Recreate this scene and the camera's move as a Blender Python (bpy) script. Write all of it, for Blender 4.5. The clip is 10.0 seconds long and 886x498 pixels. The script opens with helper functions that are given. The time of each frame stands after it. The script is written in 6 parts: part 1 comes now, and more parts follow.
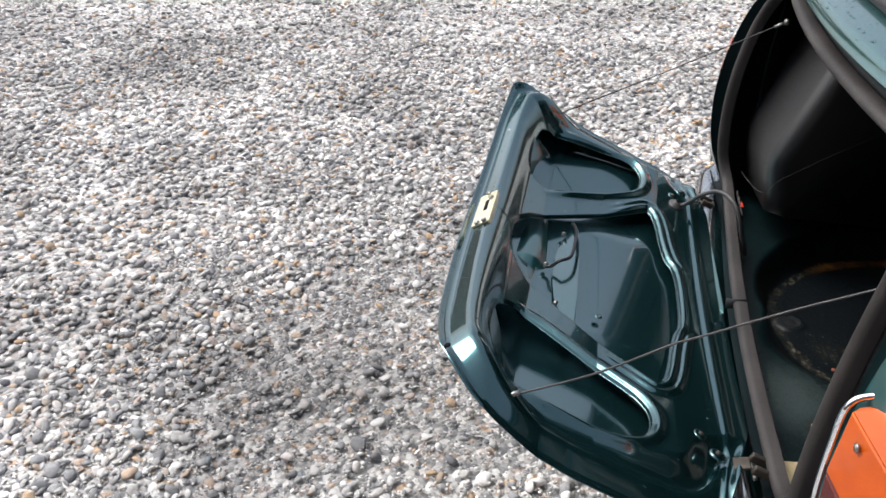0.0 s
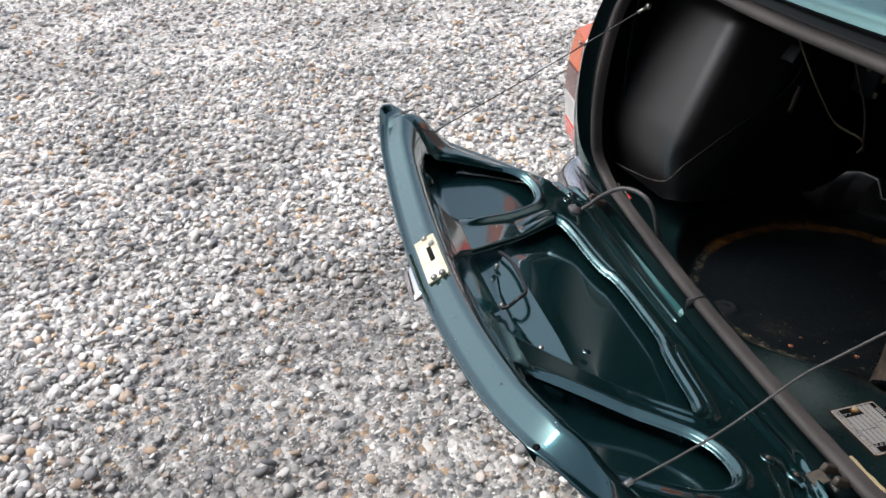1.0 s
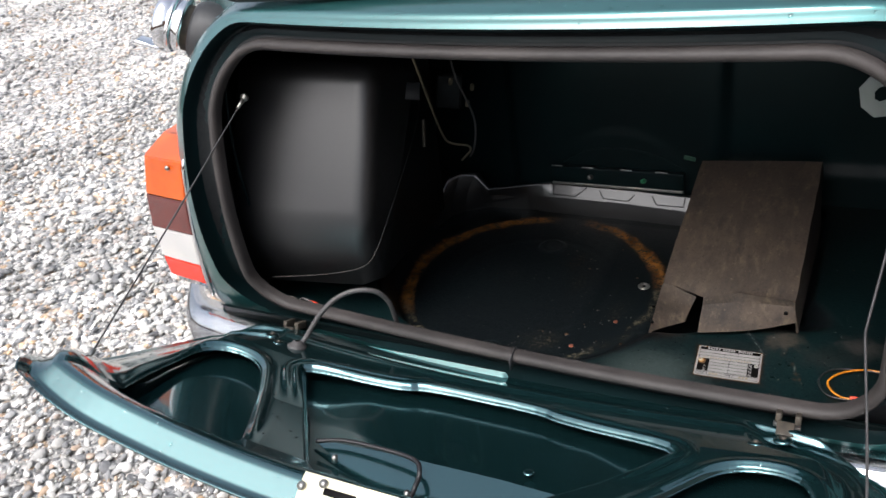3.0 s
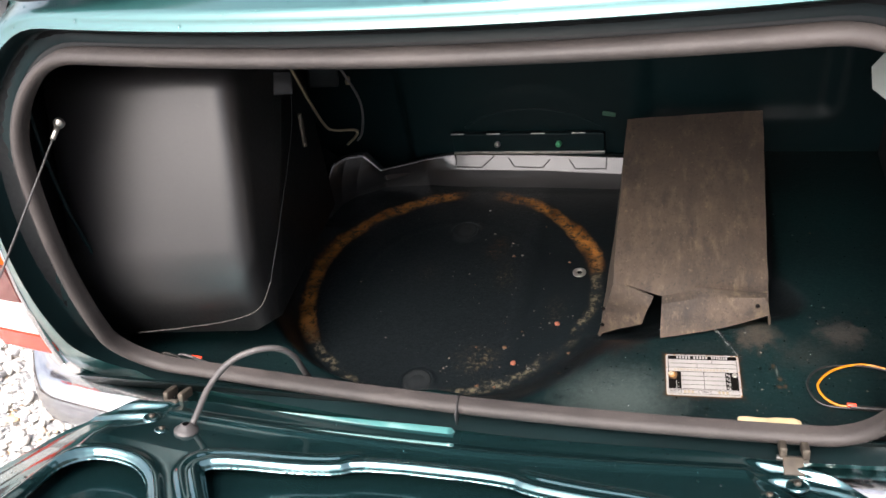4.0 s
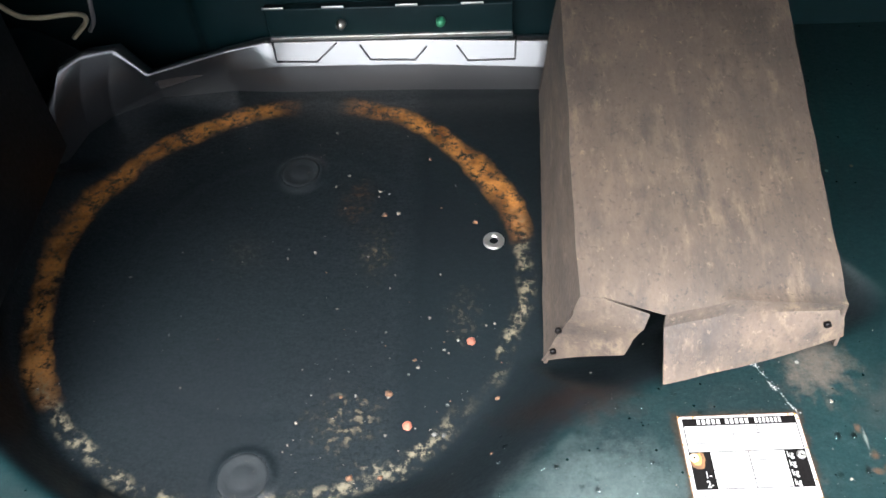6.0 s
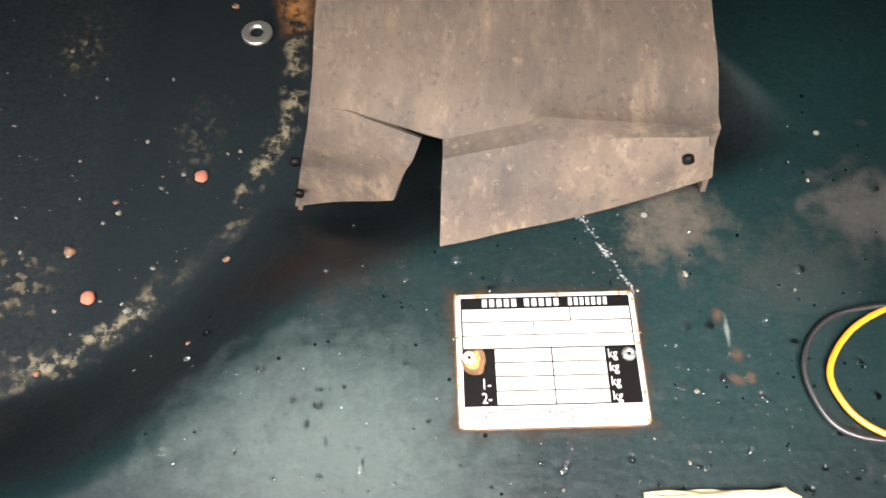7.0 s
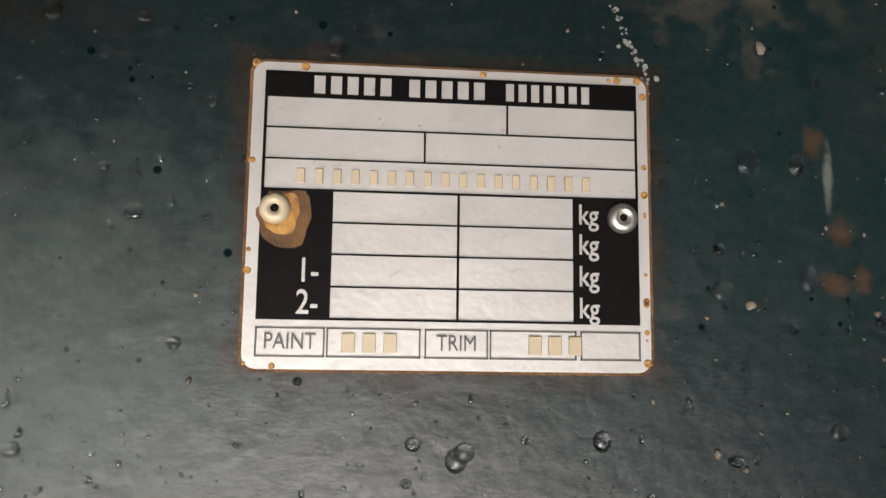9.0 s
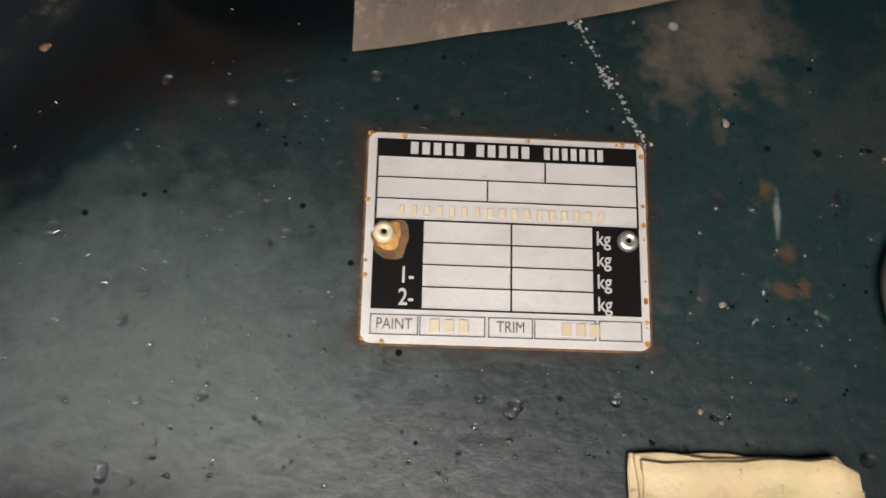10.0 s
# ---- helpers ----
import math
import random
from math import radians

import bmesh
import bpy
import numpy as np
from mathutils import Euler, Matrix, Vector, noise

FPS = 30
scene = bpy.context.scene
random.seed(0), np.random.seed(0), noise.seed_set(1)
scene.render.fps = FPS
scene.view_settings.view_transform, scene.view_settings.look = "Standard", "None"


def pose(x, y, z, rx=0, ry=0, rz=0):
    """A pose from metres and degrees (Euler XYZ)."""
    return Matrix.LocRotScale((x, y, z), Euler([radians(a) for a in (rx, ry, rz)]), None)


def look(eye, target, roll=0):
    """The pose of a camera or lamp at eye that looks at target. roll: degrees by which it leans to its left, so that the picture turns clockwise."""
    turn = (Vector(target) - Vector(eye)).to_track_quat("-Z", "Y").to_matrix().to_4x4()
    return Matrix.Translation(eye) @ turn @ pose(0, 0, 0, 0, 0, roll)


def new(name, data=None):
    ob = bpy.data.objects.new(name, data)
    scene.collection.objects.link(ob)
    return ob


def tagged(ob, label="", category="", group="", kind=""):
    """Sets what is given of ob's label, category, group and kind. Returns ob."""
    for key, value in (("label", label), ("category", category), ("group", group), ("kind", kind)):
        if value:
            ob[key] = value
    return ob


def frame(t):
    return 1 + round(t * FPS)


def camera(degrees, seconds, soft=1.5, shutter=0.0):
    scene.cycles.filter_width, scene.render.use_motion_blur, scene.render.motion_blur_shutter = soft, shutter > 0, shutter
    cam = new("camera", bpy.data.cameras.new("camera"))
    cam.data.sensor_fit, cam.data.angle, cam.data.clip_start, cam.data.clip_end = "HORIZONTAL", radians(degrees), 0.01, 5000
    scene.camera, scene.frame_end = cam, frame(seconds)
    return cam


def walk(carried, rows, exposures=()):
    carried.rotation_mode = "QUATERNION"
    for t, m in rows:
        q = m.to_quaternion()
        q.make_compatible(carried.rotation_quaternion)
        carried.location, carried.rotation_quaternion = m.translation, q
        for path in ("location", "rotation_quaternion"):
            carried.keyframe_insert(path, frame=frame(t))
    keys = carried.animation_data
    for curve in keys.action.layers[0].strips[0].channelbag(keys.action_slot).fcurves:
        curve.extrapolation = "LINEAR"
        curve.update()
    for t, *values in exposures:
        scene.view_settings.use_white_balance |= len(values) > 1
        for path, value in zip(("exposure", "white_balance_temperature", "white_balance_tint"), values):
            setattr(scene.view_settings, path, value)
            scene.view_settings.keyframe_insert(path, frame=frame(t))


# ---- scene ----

# ---------------- camera and its walk ----------------
cam = camera(57.9, 10.0, soft=1.5, shutter=0.1)
PATH = [
    (0, (1.263, -0.231, 1.283), (-0.437, -0.595, 0.294), -2.3),
    (0.3, (1.219, -0.325, 1.258), (-0.288, -0.401, 0.372), -1.2),
    (0.5, (1.158, -0.381, 1.247), (-0.558, -0.287, 0.223), -1.5),
    (0.8, (1.061, -0.509, 1.242), (-0.44, -0.316, 0.364), -2.4),
    (1, (1.028, -0.586, 1.247), (-0.68, -0.276, 0.253), -3.1),
    (1.3, (0.972, -0.685, 1.241), (-0.45, -0.076, 0.423), -3.0),
    (1.5, (0.935, -0.759, 1.242), (-0.584, 0.151, 0.311), -2.9),
    (1.8, (0.867, -0.809, 1.235), (-0.403, 0.096, 0.441), -5.8),
    (2, (0.785, -0.815, 1.229), (-0.548, 0.332, 0.277), -6.7),
    (2.3, (0.686, -0.818, 1.235), (-0.403, 0.239, 0.362), -8.1),
    (2.5, (0.633, -0.824, 1.247), (-0.53, 0.441, 0.224), -9.0),
    (2.8, (0.526, -0.849, 1.247), (-0.392, 0.346, 0.358), -9.8),
    (3, (0.435, -0.863, 1.275), (-0.436, 0.624, 0.26), -9.4),
    (3.2, (0.38, -0.872, 1.292), (-0.367, 0.672, 0.263), -10.6),
    (4.3, (0.229, -0.514, 1.282), (-0.263, 0.924, -0.018), -10.6),
    (4.5, (0.192, -0.491, 1.239), (-0.238, 0.971, -0.057), -9.1),
    (4.8, (0.127, -0.373, 1.212), (-0.145, 0.877, 0.017), -7.1),
    (5, (0.096, -0.313, 1.177), (-0.158, 1.099, -0.217), -7.0),
    (6.3, (0.152, -0.059, 0.961), (0.039, 1.087, -0.674), -4.9),
    (6.5, (0.207, -0.022, 0.9), (0.109, 1.053, -0.784), -4.6),
    (6.8, (0.247, 0.006, 0.851), (0.181, 0.831, -0.691), -4.3),
    (7, (0.258, 0.012, 0.828), (0.247, 0.909, -0.959), 0.3),
    (7.2, (0.275, 0.038, 0.809), (0.349, 0.695, -0.811), 6.0),
    (7.5, (0.284, 0.052, 0.744), (0.439, 0.638, -1.162), 14.3),
    (7.7, (0.272, 0.077, 0.711), (0.515, 0.482, -0.974), 30.3),
    (8, (0.282, 0.094, 0.668), (0.445, 0.511, -1.282), 23.5),
    (8.5, (0.289, 0.116, 0.631), (0.448, 0.432, -1.338), 30.0),
    (9, (0.293, 0.113, 0.624), (0.463, 0.382, -1.351), 36.0),
    (9.3, (0.287, 0.109, 0.627), (0.483, 0.372, -1.092), 40.1),
    (9.5, (0.292, 0.114, 0.63), (0.478, 0.381, -1.343), 38.7),
    (9.8, (0.279, 0.103, 0.664), (0.472, 0.425, -1.045), 34.0),
    (10, (0.277, 0.08, 0.696), (0.373, 0.542, -1.247), 16.1),
]
EXPOSURES = [(0, 0.6, 6250, 10), (1.5, 0.57, 6250, 10), (2.5, 0.77, 6250, 10), (3.0, 0.90, 6250, 10), (3.2, 0.97, 6250, 10), (4.3, 2.65, 6800, 15), (4.5, 3.10, 6800, 15), (5, 3.30, 6650, 10),
             (6.3, 3.28, 5900, 8), (7, 2.95, 6650, 11), (7.5, 2.32, 6650, 11), (8, 1.15, 6900, 12), (8.6, 1.0, 6850, 11), (9.4, 0.88, 6850, 11), (10, 1.2, 6850, 11)]
walk(cam, [(t, look(eye, target, roll)) for t, eye, target, roll in PATH], EXPOSURES)

# ---------------- world and sun: bright overcast ----------------
world = bpy.data.worlds.new("world")
scene.world = world
world.use_nodes = True
wn = world.node_tree.nodes
sky = wn.new("ShaderNodeTexSky")
sky.sky_type = "NISHITA"
sky.sun_disc = False
sky.sun_elevation, sky.sun_rotation = radians(52), radians(200)
sky.air_density, sky.dust_density, sky.ozone_density = 1.0, 6.0, 1.0
grey = wn.new("ShaderNodeHueSaturation")
grey.inputs["Saturation"].default_value = 0.5
world.node_tree.links.new(sky.outputs[0], grey.inputs["Color"])
world.node_tree.links.new(grey.outputs[0], wn["Background"].inputs[0])
wn["Background"].inputs[1].default_value = 0.15
sun = new("sun", bpy.data.lights.new("sun", "SUN"))
sun.data.energy, sun.data.angle, sun.data.color = 1.4, radians(25), (1.0, 0.985, 0.96)
sun.matrix_world = look((0, -1.4, 3.4), (0, 0, 0))


# ---------------- materials ----------------
def material(name, a, b=None, rough=0.5, metal=0.0, coat=0.0, scale=8.0, fine=120.0, bump=0.1, spots=None, spot_at=0.62,
             spot_scale=30.0, rough_var=0.12, depth=0.002, weight=1.0, soft=0.06, stretch=(1, 1, 1)):
    """Two-scale paint: a to b by broad noise, fine grain in the bump and the gloss, optional spots of another colour."""
    m = bpy.data.materials.new(name)
    m.use_nodes = True
    nt = m.node_tree
    n, link = nt.nodes, nt.links.new
    bs = n["Principled BSDF"]
    tc = n.new("ShaderNodeTexCoord")
    broad, grain = n.new("ShaderNodeTexNoise"), n.new("ShaderNodeTexNoise")
    broad.inputs["Scale"].default_value, broad.inputs["Detail"].default_value = scale, 6
    grain.inputs["Scale"].default_value, grain.inputs["Detail"].default_value = fine, 4
    mapped = n.new("ShaderNodeMapping")
    mapped.inputs["Scale"].default_value = stretch
    link(tc.outputs["Object"], mapped.inputs["Vector"])
    for t in (broad, grain):
        link(mapped.outputs[0], t.inputs["Vector"])
    mix = n.new("ShaderNodeMix")
    mix.data_type = "RGBA"
    ramp = n.new("ShaderNodeMapRange")
    ramp.inputs["From Min"].default_value, ramp.inputs["From Max"].default_value = 0.35, 0.65
    link(broad.outputs["Fac"], ramp.inputs["Value"])
    link(ramp.outputs[0], mix.inputs["Factor"])
    mix.inputs["A"].default_value, mix.inputs["B"].default_value = (*a, 1), (*(b or a), 1)
    colour = mix.outputs["Result"]
    if spots:
        sn, sr, sm = n.new("ShaderNodeTexNoise"), n.new("ShaderNodeMapRange"), n.new("ShaderNodeMix")
        sm.data_type = "RGBA"
        sn.inputs["Scale"].default_value, sn.inputs["Detail"].default_value, sn.inputs["Roughness"].default_value = spot_scale, 8, 0.65
        sr.inputs["From Min"].default_value, sr.inputs["From Max"].default_value = spot_at, spot_at + soft
        sr.inputs["To Max"].default_value = weight
        link(mapped.outputs[0], sn.inputs["Vector"])
        link(sn.outputs["Fac"], sr.inputs["Value"])
        link(sr.outputs[0], sm.inputs["Factor"])
        link(colour, sm.inputs["A"])
        sm.inputs["B"].default_value = (*spots, 1)
        colour = sm.outputs["Result"]
    link(colour, bs.inputs["Base Color"])
    rr = n.new("ShaderNodeMapRange")
    rr.inputs["To Min"].default_value, rr.inputs["To Max"].default_value = max(0.02, rough - rough_var), min(1, rough + rough_var)
    link(grain.outputs["Fac"], rr.inputs["Value"])
    link(rr.outputs[0], bs.inputs["Roughness"])
    bs.inputs["Metallic"].default_value = metal
    bs.inputs["Coat Weight"].default_value = coat
    bs.inputs["Coat Roughness"].default_value = 0.06
    if bump:
        bp = n.new("ShaderNodeBump")
        bp.inputs["Strength"].default_value, bp.inputs["Distance"].default_value = bump, depth
        link(grain.outputs["Fac"], bp.inputs["Height"])
        link(bp.outputs[0], bs.inputs["Normal"])
    return m


def overlay(m, colour, scale, at, soft, weight, stretch=(1, 1, 1), turn=0.0, rough=None):
    """Lays another pattern of marks over a material's colour."""
    nt = m.node_tree
    n, link = nt.nodes, nt.links.new
    bs = n["Principled BSDF"]
    tc, mp, tx, rg, mx = (n.new("ShaderNode" + k) for k in ("TexCoord", "Mapping", "TexNoise", "MapRange", "Mix"))
    mx.data_type = "RGBA"
    mp.inputs["Scale"].default_value, mp.inputs["Rotation"].default_value = stretch, (0, 0, turn)
    mp.inputs["Location"].default_value = (scale * 0.37, scale * 0.11, 0.5)
    tx.inputs["Scale"].default_value, tx.inputs["Detail"].default_value, tx.inputs["Roughness"].default_value = scale, 8, 0.68
    rg.inputs["From Min"].default_value, rg.inputs["From Max"].default_value, rg.inputs["To Max"].default_value = at, at + soft, weight
    link(tc.outputs["Object"], mp.inputs["Vector"])
    link(mp.outputs[0], tx.inputs["Vector"])
    link(tx.outputs["Fac"], rg.inputs["Value"])
    link(rg.outputs[0], mx.inputs["Factor"])
    link(bs.inputs["Base Color"].links[0].from_socket, mx.inputs["A"])
    mx.inputs["B"].default_value = (*colour, 1)
    link(mx.outputs["Result"], bs.inputs["Base Color"])
    if rough is not None:
        rm = n.new("ShaderNodeMix")
        link(rg.outputs[0], rm.inputs["Factor"])
        link(bs.inputs["Roughness"].links[0].from_socket, rm.inputs["A"])
        rm.inputs["B"].default_value = rough
        link(rm.outputs["Result"], bs.inputs["Roughness"])
    return m


def dull(m, level):
    m.node_tree.nodes["Principled BSDF"].inputs["Specular IOR Level"].default_value = level
    return m


GREEN = material("green_car_paint", (0.026, 0.114, 0.114), (0.030, 0.127, 0.126), rough=0.35, metal=0.76, coat=1.0, scale=3, fine=300, bump=0.05,
                 spots=(0.10, 0.16, 0.15), spot_at=0.70, spot_scale=90, depth=0.001)
LIDGREEN = material("green_lid_paint", (0.026, 0.094, 0.103), (0.030, 0.106, 0.115), rough=0.20, metal=0.89, coat=1.0, scale=4, fine=400, bump=0.03,
                    spots=(0.08, 0.11, 0.11), spot_at=0.72, spot_scale=70, depth=0.001)
BLACK = material("black_boot_paint", (0.0088, 0.0096, 0.0108), (0.0125, 0.0140, 0.0152), rough=0.45, scale=5, fine=150, bump=0.15,
                 spots=(0.022, 0.018, 0.015), spot_at=0.72, spot_scale=25)
TANKBLACK = material("satin_black_tank", (0.006, 0.006, 0.0068), (0.008, 0.0079, 0.0082), rough=0.43, coat=0.0, scale=4, fine=220, bump=0.04)
SATIN = material("satin_black_ledge", (0.010, 0.0105, 0.0112), (0.014, 0.0145, 0.015), rough=0.34, coat=0.5, scale=6, fine=200, bump=0.05)
BULK = material("green_black_bulkhead", (0.0025, 0.0070, 0.0080), (0.0036, 0.0116, 0.0128), rough=0.36, scale=4, fine=160, bump=0.08)
RUBBER = material("weathered_rubber", (0.0245, 0.0212, 0.0205), (0.042, 0.0362, 0.0345), rough=0.6, scale=10, fine=240, bump=0.2,
                  spots=(0.018, 0.016, 0.017), spot_at=0.66, spot_scale=60)
DARKRUBBER = material("black_rubber", (0.018, 0.018, 0.02), (0.028, 0.027, 0.028), rough=0.55, bump=0.15)
BOARD = material("worn_brown_fibreboard", (0.0225, 0.0152, 0.0104), (0.049, 0.0335, 0.0225), rough=0.8, scale=26, fine=420, bump=0.35, depth=0.001,
                 spots=(0.074, 0.0535, 0.0360), spot_at=0.43, spot_scale=18, weight=0.75, soft=0.3, stretch=(1.0, 0.35, 0.8))
CHROME = material("chrome", (0.75, 0.76, 0.78), rough=0.08, metal=1.0, rough_var=0.03, bump=0.0)
STEEL = material("zinc_steel", (0.42, 0.41, 0.38), (0.26, 0.25, 0.23), rough=0.35, metal=0.9, scale=40, bump=0.1)
LATCHM = material("cream_passivated_steel", (0.62, 0.56, 0.38), (0.70, 0.66, 0.50), rough=0.4, metal=0.35, scale=30, fine=300, bump=0.1,
                  spots=(0.25, 0.16, 0.07), spot_at=0.68)
WIRE = material("steel_cable", (0.075, 0.072, 0.072), (0.045, 0.043, 0.043), rough=0.45, metal=0.6, fine=900, bump=0.4)
CABLE = material("cream_cable", (0.17, 0.14, 0.09), (0.12, 0.10, 0.065), rough=0.6)
TUBE = material("grey_rubber_tube", (0.045, 0.042, 0.042), (0.075, 0.070, 0.070), rough=0.55)
AMBER = material("amber_lens", (0.58, 0.105, 0.010), (0.44, 0.070, 0.006), rough=0.12, coat=0.5, bump=0.15, fine=500)
BROWNRED = material("dark_red_lens", (0.09, 0.022, 0.02), (0.12, 0.03, 0.025), rough=0.12, coat=0.5, bump=0.15, fine=500)
REDLENS = material("red_lens", (0.72, 0.035, 0.015), (0.60, 0.03, 0.015), rough=0.12, coat=0.5, bump=0.15, fine=500)
CLEARLENS = material("frosted_clear_lens", (0.62, 0.60, 0.57), (0.52, 0.51, 0.5), rough=0.2, coat=0.5, bump=0.3, fine=400)
PLATE = material("brushed_aluminium", (0.36, 0.348, 0.34), (0.40, 0.388, 0.38), rough=0.42, metal=0.55, scale=60, fine=500, bump=0.06,
                 spots=(0.52, 0.50, 0.48), spot_at=0.70, spot_scale=160)
PLATEBLACK = material("plate_black_ink", (0.0025, 0.0022, 0.0023), (0.004, 0.0035, 0.0034), rough=0.4, fine=300, bump=0.05)
PLATEINK = material("plate_grey_ink", (0.05, 0.047, 0.047), rough=0.5, bump=0)
OLDSTEEL = material("dull_rusty_steel", (0.040, 0.034, 0.028), (0.075, 0.062, 0.047), rough=0.6, metal=0.4, scale=60, bump=0.3)
STAMP = material("stamped_pale_metal", (0.27, 0.215, 0.135), (0.34, 0.29, 0.21), rough=0.4, metal=0.1, bump=0.1)
RUST = material("orange_rust", (0.15, 0.066, 0.012), (0.30, 0.155, 0.037), rough=0.8, scale=200, fine=500, bump=0.4)
YELLOW = material("yellow_wire_pvc", (0.46, 0.165, 0.010), rough=0.35, bump=0.03)
BLACKWIRE = material("black_wire_pvc", (0.012, 0.011, 0.012), rough=0.4, bump=0.03)
REDPVC = material("red_sleeve_pvc", (0.65, 0.05, 0.02), rough=0.4, bump=0.03)
CARD = material("yellowed_card", (0.37, 0.28, 0.155), (0.45, 0.36, 0.215), rough=0.8, scale=20, fine=250, bump=0.3,
                spots=(0.24, 0.26, 0.12), spot_at=0.54, spot_scale=30, weight=0.7, soft=0.15)
GREENTAPE = material("green_tape", (0.08, 0.22, 0.08), rough=0.6)
MARKGREEN = material("dark_green_paint_mark", (0.012, 0.05, 0.03), (0.02, 0.07, 0.04), rough=0.6)
PALEPLATE = material("pale_grey_green_plate", (0.30, 0.34, 0.33), (0.36, 0.40, 0.38), rough=0.5)
BRICKWALL = material("dark_brown_brick", (0.060, 0.034, 0.024), (0.11, 0.058, 0.040), rough=0.9, scale=2, fine=12, bump=0.3)
TYRE = material("tyre_rubber", (0.02, 0.02, 0.02), (0.03, 0.03, 0.03), rough=0.8)
dull(BLACK, 0.2), dull(BULK, 0.12), dull(RUBBER, 0.35), dull(TANKBLACK, 0.74), dull(SATIN, 0.85)
for m in (GREEN, LIDGREEN):
    m.node_tree.nodes["Principled BSDF"].inputs["Coat IOR"].default_value = 1.75
overlay(BULK, (0.010, 0.016, 0.016), 26, 0.60, 0.14, 0.5, rough=0.6)
overlay(BLACK, (0.014, 0.013, 0.012), 70, 0.62, 0.10, 0.6, rough=0.8)
overlay(BOARD, (0.113, 0.082, 0.053), 42, 0.53, 0.14, 0.55, stretch=(1.6, 0.5, 1))
overlay(BOARD, (0.014, 0.0105, 0.0085), 30, 0.50, 0.16, 0.85, stretch=(1.3, 0.45, 1))
overlay(BOARD, (0.032, 0.0225, 0.0160), 9, 0.46, 0.16, 0.65)
overlay(BOARD, (0.122, 0.088, 0.058), 150, 0.60, 0.10, 0.6, stretch=(1, 0.7, 1))
overlay(BOARD, (0.009, 0.007, 0.006), 190, 0.56, 0.10, 0.65)
overlay(RUBBER, (0.070, 0.060, 0.053), 110, 0.56, 0.20, 0.30, rough=0.7)
overlay(RUBBER, (0.012, 0.010, 0.010), 320, 0.63, 0.05, 0.7)
overlay(PLATE, (0.30, 0.285, 0.27), 90, 0.58, 0.14, 0.4, rough=0.5)
overlay(PLATE, (0.22, 0.11, 0.035), 260, 0.66, 0.05, 0.6, rough=0.8)
dull(PLATEBLACK, 0.06)
overlay(PLATEBLACK, (0.035, 0.028, 0.022), 300, 0.66, 0.06, 0.5)
overlay(LIDGREEN, (0.030, 0.038, 0.036), 28, 0.66, 0.10, 0.35, rough=0.6)
overlay(TANKBLACK, (0.035, 0.033, 0.03), 60, 0.63, 0.12, 0.35, rough=0.6)
overlay(RUST, (0.09, 0.04, 0.012), 500, 0.52, 0.10, 0.8)
overlay(CARD, (0.22, 0.14, 0.06), 55, 0.55, 0.14, 0.6)
overlay(CARD, (0.10, 0.06, 0.03), 240, 0.62, 0.06, 0.6)
DRAIN = material("worn_drain_plug", (0.003, 0.0045, 0.0055), (0.005, 0.007, 0.008), rough=0.7, scale=60, bump=0.2, spots=(0.055, 0.050, 0.040), spot_at=0.62, spot_scale=130, weight=0.6)
dull(DRAIN, 0.2)
SEAMGREY = material("dull_grey_edge", (0.020, 0.018, 0.0165), (0.03, 0.027, 0.024), rough=0.75, scale=60, bump=0.1)
GLASS = bpy.data.materials.new("window_glass")
GLASS.use_nodes = True
GLASS.node_tree.nodes["Principled BSDF"].inputs["Base Color"].default_value = (0.05, 0.06, 0.06, 1)
GLASS.node_tree.nodes["Principled BSDF"].inputs["Roughness"].default_value = 0.03
GLASS.node_tree.nodes["Principled BSDF"].inputs["Transmission Weight"].default_value = 0.6
WATER = bpy.data.materials.new("water_drop")
WATER.use_nodes = True
WATER.node_tree.nodes["Principled BSDF"].inputs["Base Color"].default_value = (0.9, 0.95, 0.95, 1)
WATER.node_tree.nodes["Principled BSDF"].inputs["Roughness"].default_value = 0.02
WATER.node_tree.nodes["Principled BSDF"].inputs["Transmission Weight"].default_value = 1.0
WATER.node_tree.nodes["Principled BSDF"].inputs["IOR"].default_value = 1.33


def maths(nt, op, a, b=None, c=None):
    k = nt.nodes.new("ShaderNodeMath")
    k.operation = op
    for i, v in enumerate((a, b, c)):
        if v is None:
            continue
        if isinstance(v, (int, float)):
            k.inputs[i].default_value = v
        else:
            nt.links.new(v, k.inputs[i])
    return k.outputs[0]


def band(nt, v, lo, hi, soft):
    """1 between lo and hi, falling off over soft."""
    up = nt.nodes.new("ShaderNodeMapRange")
    up.inputs["From Min"].default_value, up.inputs["From Max"].default_value = lo - soft, lo + soft
    down = nt.nodes.new("ShaderNodeMapRange")
    down.inputs["From Min"].default_value, down.inputs["From Max"].default_value = hi - soft, hi + soft
    down.inputs["To Min"].default_value, down.inputs["To Max"].default_value = 1, 0
    nt.links.new(v, up.inputs["Value"])
    nt.links.new(v, down.inputs["Value"])
    return maths(nt, "MULTIPLY", up.outputs[0], down.outputs[0])


WELL = (-0.105, 0.378)          # centre of the spare wheel well


